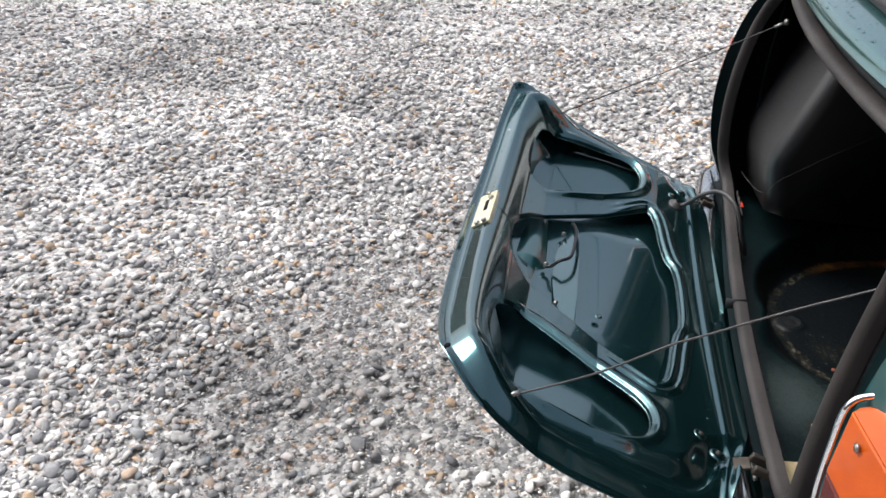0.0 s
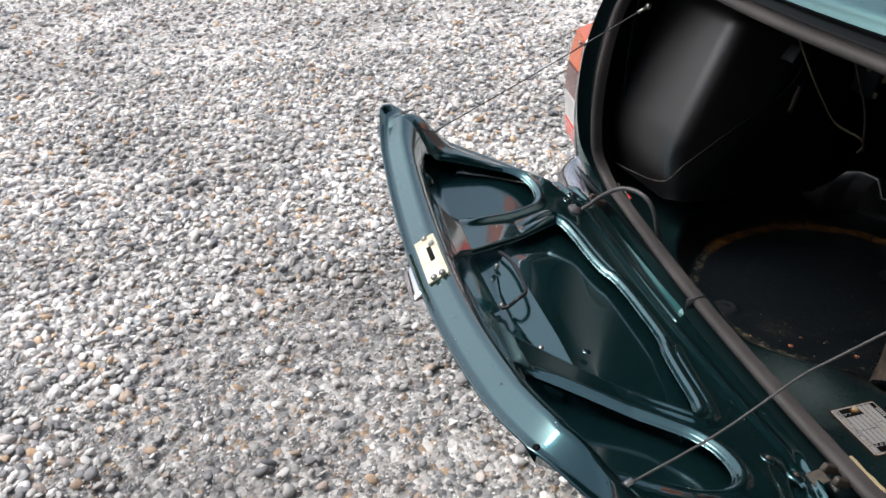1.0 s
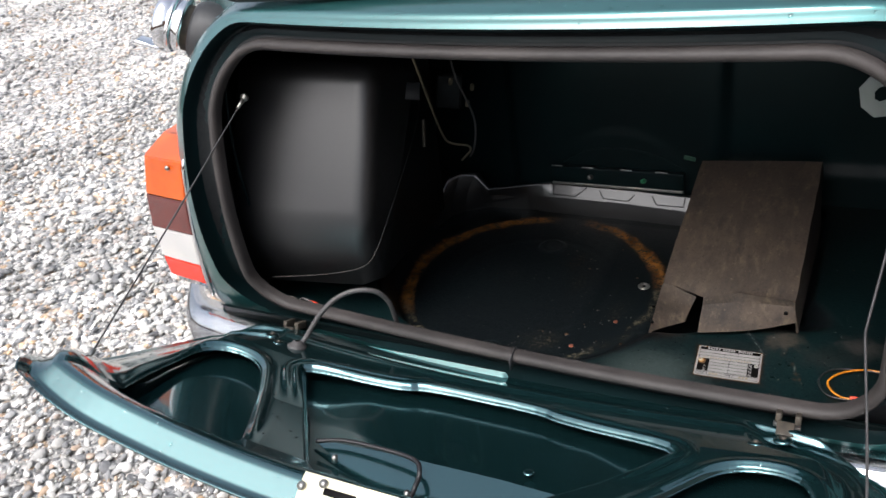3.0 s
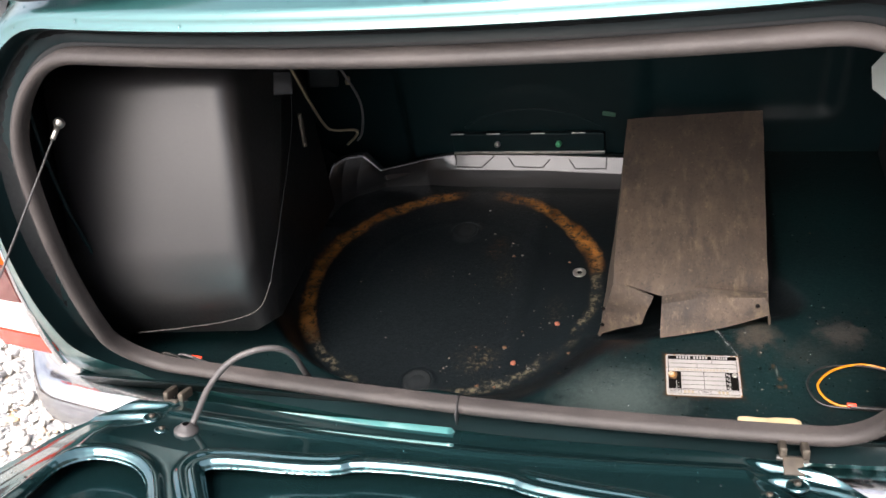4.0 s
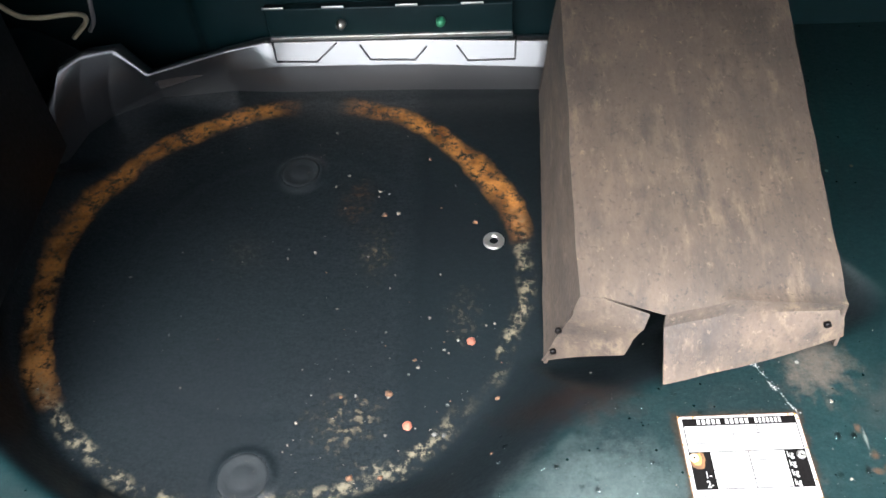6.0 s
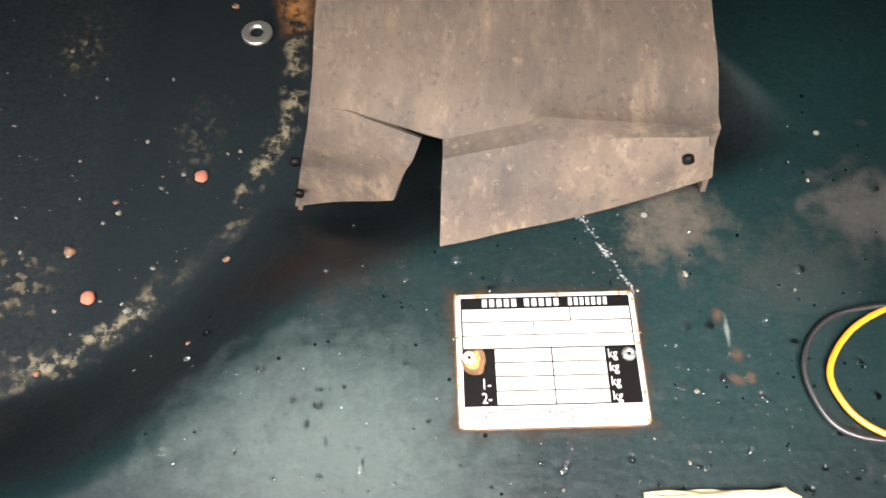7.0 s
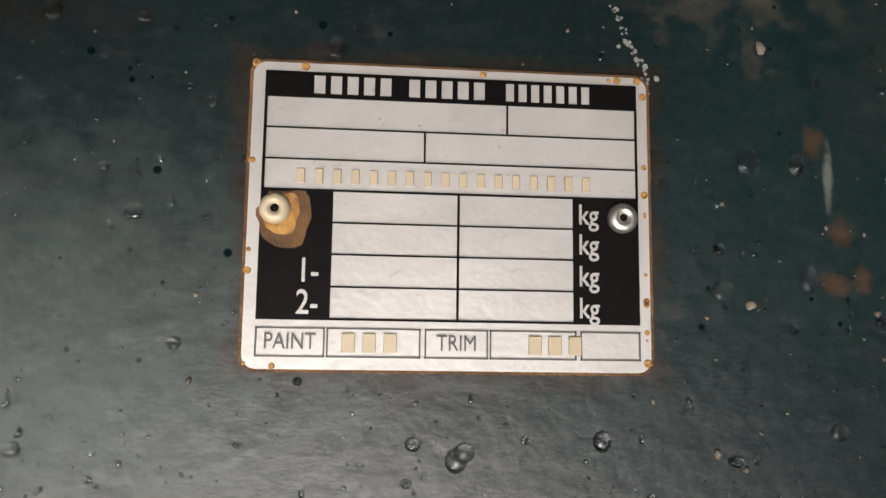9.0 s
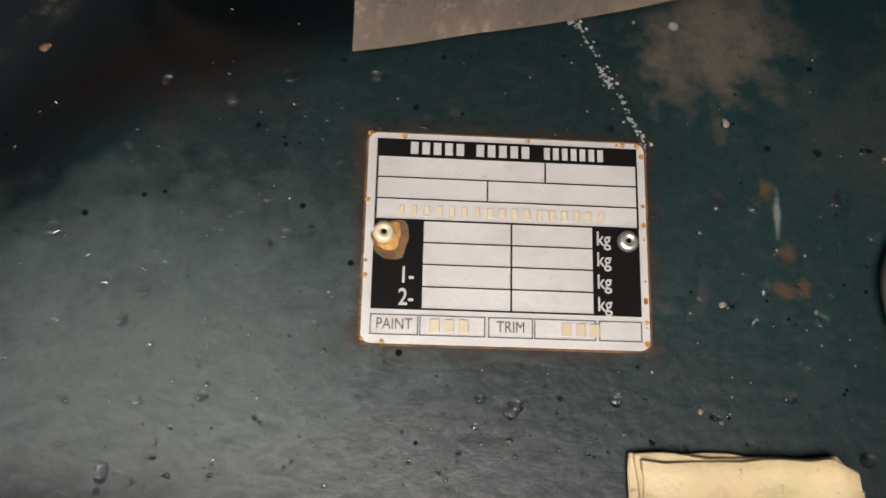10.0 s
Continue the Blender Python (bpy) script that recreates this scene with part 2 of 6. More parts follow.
def floor_material():
    """Dark green painted boot floor: rust ring left by the tyre, dried dirt, chips and a wet film."""
    m = material("boot_floor_paint", (0.0009, 0.0047, 0.0055), (0.0014, 0.0083, 0.0090), rough=0.36, scale=9, fine=260, bump=0.03,
                 spots=(0.020, 0.020, 0.018), spot_at=0.635, spot_scale=60, weight=0.55)
    nt = m.node_tree
    n, link = nt.nodes, nt.links.new
    bs = n["Principled BSDF"]
    under = bs.inputs["Base Color"].links[0].from_socket
    tc = n.new("ShaderNodeTexCoord")
    sep = n.new("ShaderNodeSeparateXYZ")
    link(tc.outputs["Object"], sep.inputs[0])
    dx, dy = maths(nt, "SUBTRACT", sep.outputs[0], WELL[0]), maths(nt, "SUBTRACT", sep.outputs[1], WELL[1])
    r = maths(nt, "SQRT", maths(nt, "ADD", maths(nt, "MULTIPLY", dx, dx), maths(nt, "MULTIPLY", dy, dy)))
    ang = maths(nt, "ARCTAN2", dy, dx)

    def noise_at(scale, detail=6, rough=0.6):
        k = n.new("ShaderNodeTexNoise")
        k.inputs["Scale"].default_value, k.inputs["Detail"].default_value, k.inputs["Roughness"].default_value = scale, detail, rough
        link(tc.outputs["Object"], k.inputs["Vector"])
        return k.outputs["Fac"]

    wob, chip, tone = noise_at(14), noise_at(95, 9, 0.72), noise_at(30)
    rw = maths(nt, "ADD", r, maths(nt, "MULTIPLY", maths(nt, "SUBTRACT", wob, 0.5), 0.035))
    ring = band(nt, rw, 0.240, 0.263, 0.005)
    left = maths(nt, "ADD", band(nt, ang, 1.72, 3.3, 0.10), band(nt, ang, -3.2, -2.55, 0.12))
    right = band(nt, ang, 0.22, 1.35, 0.10)
    arcs = maths(nt, "MINIMUM", maths(nt, "ADD", left, right), 1.0)
    keep = n.new("ShaderNodeMapRange")
    keep.inputs["From Min"].default_value, keep.inputs["From Max"].default_value = 0.40, 0.52
    link(chip, keep.inputs["Value"])
    rust_mask = maths(nt, "MULTIPLY", maths(nt, "MULTIPLY", ring, arcs), keep.outputs[0])
    rc = n.new("ShaderNodeValToRGB")
    rc.color_ramp.elements[0].position, rc.color_ramp.elements[0].color = 0.35, (0.065, 0.028, 0.0075, 1)
    rc.color_ramp.elements[1].position, rc.color_ramp.elements[1].color = 0.62, (0.235, 0.105, 0.026, 1)
    link(tone, rc.inputs[0])
    m1 = n.new("ShaderNodeMix")
    m1.data_type = "RGBA"
    link(rust_mask, m1.inputs["Factor"])
    link(under, m1.inputs["A"])
    link(rc.outputs[0], m1.inputs["B"])
    # pale dried silt along the rear half of the ring
    silt_ring = band(nt, rw, 0.246, 0.260, 0.004)
    silt_arc = maths(nt, "ADD", band(nt, ang, -2.6, -0.75, 0.15), band(nt, ang, -0.5, 0.25, 0.1))
    silt_chip = n.new("ShaderNodeMapRange")
    silt_chip.inputs["From Min"].default_value, silt_chip.inputs["From Max"].default_value = 0.50, 0.60
    link(chip, silt_chip.inputs["Value"])
    silt = maths(nt, "MULTIPLY", maths(nt, "MULTIPLY", silt_ring, silt_arc), silt_chip.outputs[0])
    m2 = n.new("ShaderNodeMix")
    m2.data_type = "RGBA"
    link(silt, m2.inputs["Factor"])
    link(m1.outputs["Result"], m2.inputs["A"])
    m2.inputs["B"].default_value = (0.080, 0.070, 0.047, 1)
    # the well's black underseal, with the shade down there put into the same colour
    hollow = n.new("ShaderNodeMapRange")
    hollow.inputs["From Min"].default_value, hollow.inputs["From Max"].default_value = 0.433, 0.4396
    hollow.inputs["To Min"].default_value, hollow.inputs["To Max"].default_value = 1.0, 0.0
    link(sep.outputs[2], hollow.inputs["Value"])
    # shade of the slope into the well, coloured in up to a slanting edge
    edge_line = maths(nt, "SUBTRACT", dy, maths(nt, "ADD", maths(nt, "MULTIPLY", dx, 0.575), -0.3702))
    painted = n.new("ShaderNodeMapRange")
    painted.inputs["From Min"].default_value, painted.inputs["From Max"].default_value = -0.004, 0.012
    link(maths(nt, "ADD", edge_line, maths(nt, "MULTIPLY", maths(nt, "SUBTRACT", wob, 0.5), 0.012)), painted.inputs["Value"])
    slope_shade = maths(nt, "MULTIPLY", painted.outputs[0], band(nt, sep.outputs[0], 0.03, 0.262, 0.012))
    below = maths(nt, "MAXIMUM", hollow.outputs[0], slope_shade)
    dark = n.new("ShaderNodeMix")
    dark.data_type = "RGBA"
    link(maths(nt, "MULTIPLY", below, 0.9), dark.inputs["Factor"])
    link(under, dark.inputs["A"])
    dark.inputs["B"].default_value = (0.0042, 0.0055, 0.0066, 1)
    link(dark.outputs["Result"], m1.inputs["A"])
    # floor patches: dried mud and chips, also one painted sheen and one painted shade
    last = m2.outputs["Result"]
    crumbs = n.new("ShaderNodeMapRange")
    crumbs.inputs["From Min"].default_value, crumbs.inputs["From Max"].default_value = 0.53, 0.60
    link(noise_at(170, 5, 0.6), crumbs.inputs["Value"])
    for cx, cy, rx, ry, col, w in ((0.380, 0.226, 0.026, 0.024, (0.038, 0.032, 0.026, 1), 0.9), (0.440, 0.195, 0.036, 0.026, (0.014, 0.015, 0.014, 1), 0.5),
                                   (0.403, 0.162, 0.0010, 0.008, (0.085, 0.095, 0.085, 1), 0.7), (0.407, 0.149, 0.0032, 0.0045, (0.060, 0.027, 0.011, 1), 0.5),
                                   (0.405, 0.136, 0.0036, 0.0026, (0.060, 0.027, 0.011, 1), 0.5), (0.412, 0.138, 0.0026, 0.0036, (0.060, 0.027, 0.011, 1), 0.5),
                                   (0.399, 0.171, 0.0024, 0.0032, (0.060, 0.027, 0.011, 1), 0.5),
                                   # first below: scuffed film left of the plate, its sky sheen coloured in
                                   (0.205, 0.090, 0.075, 0.060, (0.046, 0.060, 0.057, 1), 0.62), (0.490, 0.235, 0.030, 0.022, (0.028, 0.026, 0.024, 1), 0.8),
                                   (-0.035, 0.470, 0.016, 0.028, (0.036, 0.020, 0.010, 1), 0.7), (-0.006, 0.400, 0.016, 0.030, (0.045, 0.038, 0.024, 1), 0.7),
                                   (-0.018, 0.205, 0.028, 0.026, (0.045, 0.038, 0.026, 1), 0.8), (0.024, 0.160, 0.018, 0.008, (0.070, 0.062, 0.044, 1), 0.8),
                                   (0.088, 0.320, 0.014, 0.030, (0.028, 0.026, 0.020, 1), 0.7), (-0.150, 0.400, 0.022, 0.020, (0.022, 0.022, 0.018, 1), 0.7),
                                   # brown-black shade of the slope by the cover's front, laid on as colour
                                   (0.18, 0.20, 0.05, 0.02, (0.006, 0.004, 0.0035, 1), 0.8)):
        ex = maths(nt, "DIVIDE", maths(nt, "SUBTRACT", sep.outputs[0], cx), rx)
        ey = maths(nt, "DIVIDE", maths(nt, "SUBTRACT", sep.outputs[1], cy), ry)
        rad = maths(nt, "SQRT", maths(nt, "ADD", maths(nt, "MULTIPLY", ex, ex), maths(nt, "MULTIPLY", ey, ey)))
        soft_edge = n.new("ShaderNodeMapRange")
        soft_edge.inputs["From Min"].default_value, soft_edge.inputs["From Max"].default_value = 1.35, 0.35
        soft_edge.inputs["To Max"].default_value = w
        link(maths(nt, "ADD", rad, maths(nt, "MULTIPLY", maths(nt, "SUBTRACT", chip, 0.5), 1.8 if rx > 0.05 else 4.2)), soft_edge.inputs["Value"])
        mud_and_shading = n.new("ShaderNodeMix")
        mud_and_shading.data_type = "RGBA"
        link(maths(nt, "MULTIPLY", soft_edge.outputs[0], crumbs.outputs[0]) if cx < 0.1 else soft_edge.outputs[0], mud_and_shading.inputs["Factor"])
        link(last, mud_and_shading.inputs["A"])
        mud_and_shading.inputs["B"].default_value = col
        last = mud_and_shading.outputs["Result"]
    # brown grime creeping out from under the maker's plate
    px, py = maths(nt, "SUBTRACT", sep.outputs[0], 0.3105), maths(nt, "SUBTRACT", sep.outputs[1], 0.1455)
    qx = maths(nt, "ADD", px, maths(nt, "MULTIPLY", py, 0.045))
    qy = maths(nt, "SUBTRACT", py, maths(nt, "MULTIPLY", px, 0.045))
    box = maths(nt, "MAXIMUM", maths(nt, "SUBTRACT", maths(nt, "ABSOLUTE", qx), 0.0468), maths(nt, "SUBTRACT", maths(nt, "ABSOLUTE", qy), 0.0354))
    creep = n.new("ShaderNodeMapRange")
    creep.inputs["From Min"].default_value, creep.inputs["From Max"].default_value = 0.0055, 0.0005
    link(maths(nt, "SUBTRACT", box, maths(nt, "MULTIPLY", maths(nt, "SUBTRACT", chip, 0.5), 0.022)), creep.inputs["Value"])
    grime = n.new("ShaderNodeMix")
    grime.data_type = "RGBA"
    link(maths(nt, "MULTIPLY", creep.outputs[0], 0.85), grime.inputs["Factor"])
    link(last, grime.inputs["A"])
    grime.inputs["B"].default_value = (0.012, 0.0065, 0.0035, 1)
    last = grime.outputs["Result"]
    # small orange and white flecks
    vor = n.new("ShaderNodeTexVoronoi")
    vor.inputs["Scale"].default_value = 38
    link(tc.outputs["Object"], vor.inputs["Vector"])
    fleck = n.new("ShaderNodeMapRange")
    fleck.inputs["From Min"].default_value, fleck.inputs["From Max"].default_value = 0.08, 0.05
    link(vor.outputs["Distance"], fleck.inputs["Value"])
    vs = n.new("ShaderNodeSeparateXYZ")
    link(vor.outputs["Color"], vs.inputs[0])
    some = maths(nt, "MULTIPLY", maths(nt, "GREATER_THAN", vs.outputs[0], 0.86), maths(nt, "SUBTRACT", 1.0, hollow.outputs[0]))
    fr = n.new("ShaderNodeValToRGB")
    fr.color_ramp.elements[0].color, fr.color_ramp.elements[1].color = (0.13, 0.05, 0.02, 1), (0.11, 0.11, 0.10, 1)
    fr.color_ramp.interpolation = "CONSTANT"
    fr.color_ramp.elements[1].position = 0.3
    link(vs.outputs[1], fr.inputs[0])
    m3 = n.new("ShaderNodeMix")
    m3.data_type = "RGBA"
    link(maths(nt, "MULTIPLY", fleck.outputs[0], some), m3.inputs["Factor"])
    link(last, m3.inputs["A"])
    link(fr.outputs[0], m3.inputs["B"])
    # rubbed dust in fine streaks, and small wet spots where drops have dried or sit
    turned = n.new("ShaderNodeMapping")
    turned.inputs["Rotation"].default_value, turned.inputs["Scale"].default_value = (0, 0, 0.5), (1.0, 2.6, 1.0)
    link(tc.outputs["Object"], turned.inputs["Vector"])
    streak = n.new("ShaderNodeTexNoise")
    streak.inputs["Scale"].default_value, streak.inputs["Detail"].default_value, streak.inputs["Roughness"].default_value = 105, 10, 0.8
    link(turned.outputs[0], streak.inputs["Vector"])
    dust = n.new("ShaderNodeMapRange")
    dust.inputs["From Min"].default_value, dust.inputs["From Max"].default_value, dust.inputs["To Max"].default_value = 0.54, 0.74, 0.65
    link(streak.outputs["Fac"], dust.inputs["Value"])
    speck = n.new("ShaderNodeMapRange")
    speck.inputs["From Min"].default_value, speck.inputs["From Max"].default_value, speck.inputs["To Max"].default_value = 0.57, 0.70, 0.6
    link(noise_at(620, 4, 0.65), speck.inputs["Value"])
    flat_floor = maths(nt, "MULTIPLY", maths(nt, "SUBTRACT", 1.0, maths(nt, "MULTIPLY", below, 0.7)), maths(nt, "ADD", 0.15, maths(nt, "MULTIPLY", band(nt, sep.outputs[0], 0.06, 0.7, 0.05), 0.85)))
    m4 = n.new("ShaderNodeMix")
    m4.data_type = "RGBA"
    link(maths(nt, "MULTIPLY", maths(nt, "MAXIMUM", dust.outputs[0], speck.outputs[0]), flat_floor), m4.inputs["Factor"])
    link(m3.outputs["Result"], m4.inputs["A"])
    m4.inputs["B"].default_value = (0.014, 0.023, 0.022, 1)
    drops = n.new("ShaderNodeTexVoronoi")
    drops.inputs["Scale"].default_value = 115
    link(tc.outputs["Object"], drops.inputs["Vector"])
    ds = n.new("ShaderNodeSeparateXYZ")
    link(drops.outputs["Color"], ds.inputs[0])
    size = maths(nt, "MULTIPLY", maths(nt, "POWER", ds.outputs[0], 1.4), 0.16)
    spot = n.new("ShaderNodeMapRange")
    spot.inputs["From Min"].default_value, spot.inputs["From Max"].default_value = 0.0, 0.05
    link(maths(nt, "SUBTRACT", size, drops.outputs["Distance"]), spot.inputs["Value"])
    wet = maths(nt, "MULTIPLY", spot.outputs[0], maths(nt, "SUBTRACT", 1.0, below))
    m5 = n.new("ShaderNodeMix")
    m5.data_type = "RGBA"
    link(maths(nt, "MULTIPLY", wet, 0.85), m5.inputs["Factor"])
    link(m4.outputs["Result"], m5.inputs["A"])
    m5.inputs["B"].default_value = (0.0008, 0.0045, 0.0045, 1)
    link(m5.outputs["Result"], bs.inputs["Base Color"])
    # rust and silt are matt
    old = bs.inputs["Roughness"].links[0].from_socket
    link(maths(nt, "MAXIMUM", old, maths(nt, "MULTIPLY", maths(nt, "MAXIMUM", rust_mask, silt), 0.85)), bs.inputs["Roughness"])
    bs.inputs["Coat Roughness"].default_value = 0.34
    gloss = n.new("ShaderNodeMapRange")
    gloss.inputs["From Min"].default_value, gloss.inputs["From Max"].default_value = 0.36, 0.66
    gloss.inputs["To Min"].default_value, gloss.inputs["To Max"].default_value = 0.03, 0.50
    link(maths(nt, "ADD", maths(nt, "MULTIPLY", noise_at(330, 8, 0.8), 0.6), maths(nt, "MULTIPLY", streak.outputs["Fac"], 0.4)), gloss.inputs["Value"])
    link(maths(nt, "MULTIPLY", maths(nt, "MULTIPLY", gloss.outputs[0], maths(nt, "SUBTRACT", 1.0, wet)), maths(nt, "SUBTRACT", 1.0, maths(nt, "MULTIPLY", slope_shade, 0.8))), bs.inputs["Coat Weight"])
    rough_now = bs.inputs["Roughness"].links[0].from_socket
    smooth_wet = n.new("ShaderNodeMix")
    link(wet, smooth_wet.inputs["Factor"])
    link(rough_now, smooth_wet.inputs["A"])
    smooth_wet.inputs["B"].default_value = 0.07
    link(smooth_wet.outputs["Result"], bs.inputs["Roughness"])
    link(maths(nt, "SUBTRACT", 0.32, maths(nt, "MULTIPLY", below, 0.20)), bs.inputs["Specular IOR Level"])
    # orange-peel and blistered relief of the old paint
    peel = n.new("ShaderNodeBump")
    peel.inputs["Strength"].default_value, peel.inputs["Distance"].default_value = 0.26, 0.0012
    link(maths(nt, "ADD", maths(nt, "MULTIPLY", noise_at(150, 3, 0.5), 0.7), maths(nt, "MULTIPLY", streak.outputs["Fac"], 0.3)), peel.inputs["Height"])
    link(bs.inputs["Normal"].links[0].from_socket, peel.inputs["Normal"])
    link(peel.outputs[0], bs.inputs["Normal"])
    link(peel.outputs[0], bs.inputs["Coat Normal"])
    return m


FLOOR = floor_material()


FINE_SHADED = (-0.22, -0.60, 0.75, 0.55)    # middle and half sizes of a finer gravel patch, darkened for the car's shade


def gravel_material(name, island):
    m = bpy.data.materials.new(name)
    m.use_nodes = True
    nt = m.node_tree
    n, link = nt.nodes, nt.links.new
    bs = n["Principled BSDF"]
    tc = n.new("ShaderNodeTexCoord")
    ramp = n.new("ShaderNodeValToRGB")
    stops = [(0.0, (0.17, 0.17, 0.175)), (0.16, (0.27, 0.268, 0.268)), (0.34, (0.40, 0.39, 0.375)), (0.52, (0.50, 0.48, 0.45)),
             (0.68, (0.66, 0.64, 0.61)), (0.80, (0.80, 0.78, 0.75)), (0.90, (0.44, 0.37, 0.33)), (0.96, (0.50, 0.34, 0.20)), (1.0, (0.26, 0.29, 0.31))]
    while len(ramp.color_ramp.elements) < len(stops):
        ramp.color_ramp.elements.new(0.5)
    for e, (p, c) in zip(ramp.color_ramp.elements, stops):
        e.position, e.color = p, (*c, 1)
    if island:
        geo = n.new("ShaderNodeNewGeometry")
        link(geo.outputs["Random Per Island"], ramp.inputs[0])
    else:
        vor = n.new("ShaderNodeTexVoronoi")
        vor.inputs["Scale"].default_value = 55
        link(tc.outputs["Object"], vor.inputs["Vector"])
        sp = n.new("ShaderNodeSeparateXYZ")
        link(vor.outputs["Color"], sp.inputs[0])
        link(sp.outputs[0], ramp.inputs[0])
    mott = n.new("ShaderNodeTexNoise")
    mott.inputs["Scale"].default_value, mott.inputs["Detail"].default_value = 160, 6
    link(tc.outputs["Object"], mott.inputs["Vector"])
    patch = n.new("ShaderNodeTexNoise")
    patch.inputs["Scale"].default_value, patch.inputs["Detail"].default_value = 1.3, 4
    link(tc.outputs["Object"], patch.inputs["Vector"])
    f1, f2 = n.new("ShaderNodeMapRange"), n.new("ShaderNodeMapRange")
    f1.inputs["To Min"].default_value, f1.inputs["To Max"].default_value = 0.80, 1.36
    f2.inputs["From Min"].default_value, f2.inputs["From Max"].default_value = 0.35, 0.65
    f2.inputs["To Min"].default_value, f2.inputs["To Max"].default_value = 0.66, 1.12
    link(mott.outputs["Fac"], f1.inputs["Value"])
    link(patch.outputs["Fac"], f2.inputs["Value"])
    tint = n.new("ShaderNodeVectorMath")
    tint.operation = "SCALE"
    link(ramp.outputs[0], tint.inputs[0])
    fac = maths(nt, "MULTIPLY", f1.outputs[0], f2.outputs[0])
    # the car's shade put into the colour of a finer patch, behind the boot
    at = n.new("ShaderNodeSeparateXYZ")
    link(tc.outputs["Object"], at.inputs[0])
    ex, ey = maths(nt, "DIVIDE", maths(nt, "SUBTRACT", at.outputs[0], FINE_SHADED[0]), FINE_SHADED[2]), maths(nt, "DIVIDE", maths(nt, "SUBTRACT", at.outputs[1], FINE_SHADED[1]), FINE_SHADED[3])
    far = maths(nt, "ADD", maths(nt, "ADD", maths(nt, "MULTIPLY", ex, ex), maths(nt, "MULTIPLY", ey, ey)), maths(nt, "MULTIPLY", maths(nt, "SUBTRACT", patch.outputs["Fac"], 0.5), 2.5))
    shade_dim = n.new("ShaderNodeMapRange")
    shade_dim.inputs["From Min"].default_value, shade_dim.inputs["From Max"].default_value = 0.5, 1.5
    shade_dim.inputs["To Min"].default_value, shade_dim.inputs["To Max"].default_value = 0.76, 1.0
    link(far, shade_dim.inputs["Value"])
    fac = maths(nt, "MULTIPLY", fac, shade_dim.outputs[0])
    link(fac if island else maths(nt, "MULTIPLY", fac, 0.95), tint.inputs["Scale"])
    link(tint.outputs[0], bs.inputs["Base Color"])
    bs.inputs["Roughness"].default_value = 0.75
    bp = n.new("ShaderNodeBump")
    bp.inputs["Strength"].default_value, bp.inputs["Distance"].default_value = 0.35, 0.003
    link(mott.outputs["Fac"], bp.inputs["Height"])
    if not island:
        bp.inputs["Strength"].default_value, bp.inputs["Distance"].default_value = 1.0, 0.012
        bp.invert = True
        link(vor.outputs["Distance"], bp.inputs["Height"])
    link(bp.outputs[0], bs.inputs["Normal"])
    return m


STONE, BED = gravel_material("pebble_stone", True), gravel_material("gravel_bed", False)


# ---------------- building helpers ----------------
def smooth(me, flag=True):
    me.polygons.foreach_set("use_smooth", [flag] * len(me.polygons))


def part(name, bm, mat, parent=None, label="", flat=False):
    """Links a bmesh as ONE mesh object, under a thing or under a part."""
    me = bpy.data.meshes.new(name)
    bm.normal_update()
    bm.to_mesh(me)
    bm.free()
    smooth(me, not flat)
    for mm in mat if isinstance(mat, (list, tuple)) else [mat]:
        me.materials.append(mm)
    ob = new(name, me)
    if parent is not None:
        ob.parent = parent
    return tagged(ob, label)


def grid_mesh(P, closed_u=False):
    """A bmesh from a grid of points P[row][column]; closed_u joins the last column to the first."""
    bm = bmesh.new()
    rows = [[bm.verts.new(p) for p in row] for row in P]
    w = len(rows[0])
    for a, b in zip(rows, rows[1:]):
        for i in range(w if closed_u else w - 1):
            j = (i + 1) % w
            bm.faces.new((a[i], a[j], b[j], b[i]))
    return bm


def tube(points, radius, sides=10, closed=False, squash=None):
    """A round bar along a polyline, smoothed by Catmull-Rom."""
    pts = [Vector(p) for p in points]
    dense = []
    n = len(pts)
    for i in range(n if closed else n - 1):
        p0, p1, p2, p3 = (pts[(i + k) % n] if closed else pts[min(max(i + k, 0), n - 1)] for k in (-1, 0, 1, 2))
        for s in range(6):
            t = s / 6
            dense.append(0.5 * ((2 * p1) + (p2 - p0) * t + (2 * p0 - 5 * p1 + 4 * p2 - p3) * t * t + (3 * p1 - p0 - 3 * p2 + p3) * t ** 3))
    if not closed:
        dense.append(pts[-1])
    return bar(dense, radius, sides, closed, squash)


def bar(dense, radius, sides=10, closed=False, squash=None):
    dense = [Vector(p) for p in dense]
    P = []
    m = len(dense)
    up = Vector((0, 0, 1))
    for i, p in enumerate(dense):
        a, b = (dense[i - 1], dense[(i + 1) % m]) if closed else (dense[max(i - 1, 0)], dense[min(i + 1, m - 1)])
        t = (b - a).normalized()
        side = t.cross(up)
        side = side.normalized() if side.length > 0.05 else t.cross(Vector((1, 0, 0))).normalized()
        over = side.cross(t).normalized()
        ra, rb = (radius, radius) if squash is None else squash
        P.append([p + side * (ra * math.cos(2 * math.pi * k / sides)) + over * (rb * math.sin(2 * math.pi * k / sides)) for k in range(sides)])
    if closed:
        P.append(P[0])
    bm = grid_mesh(P, closed_u=True)
    if closed:
        bmesh.ops.remove_doubles(bm, verts=bm.verts, dist=1e-6)
    else:
        bm.verts.ensure_lookup_table()
        bm.faces.new([bm.verts[k] for k in range(sides)][::-1])
        bm.faces.new([bm.verts[(m - 1) * sides + k] for k in range(sides)])
    return bm


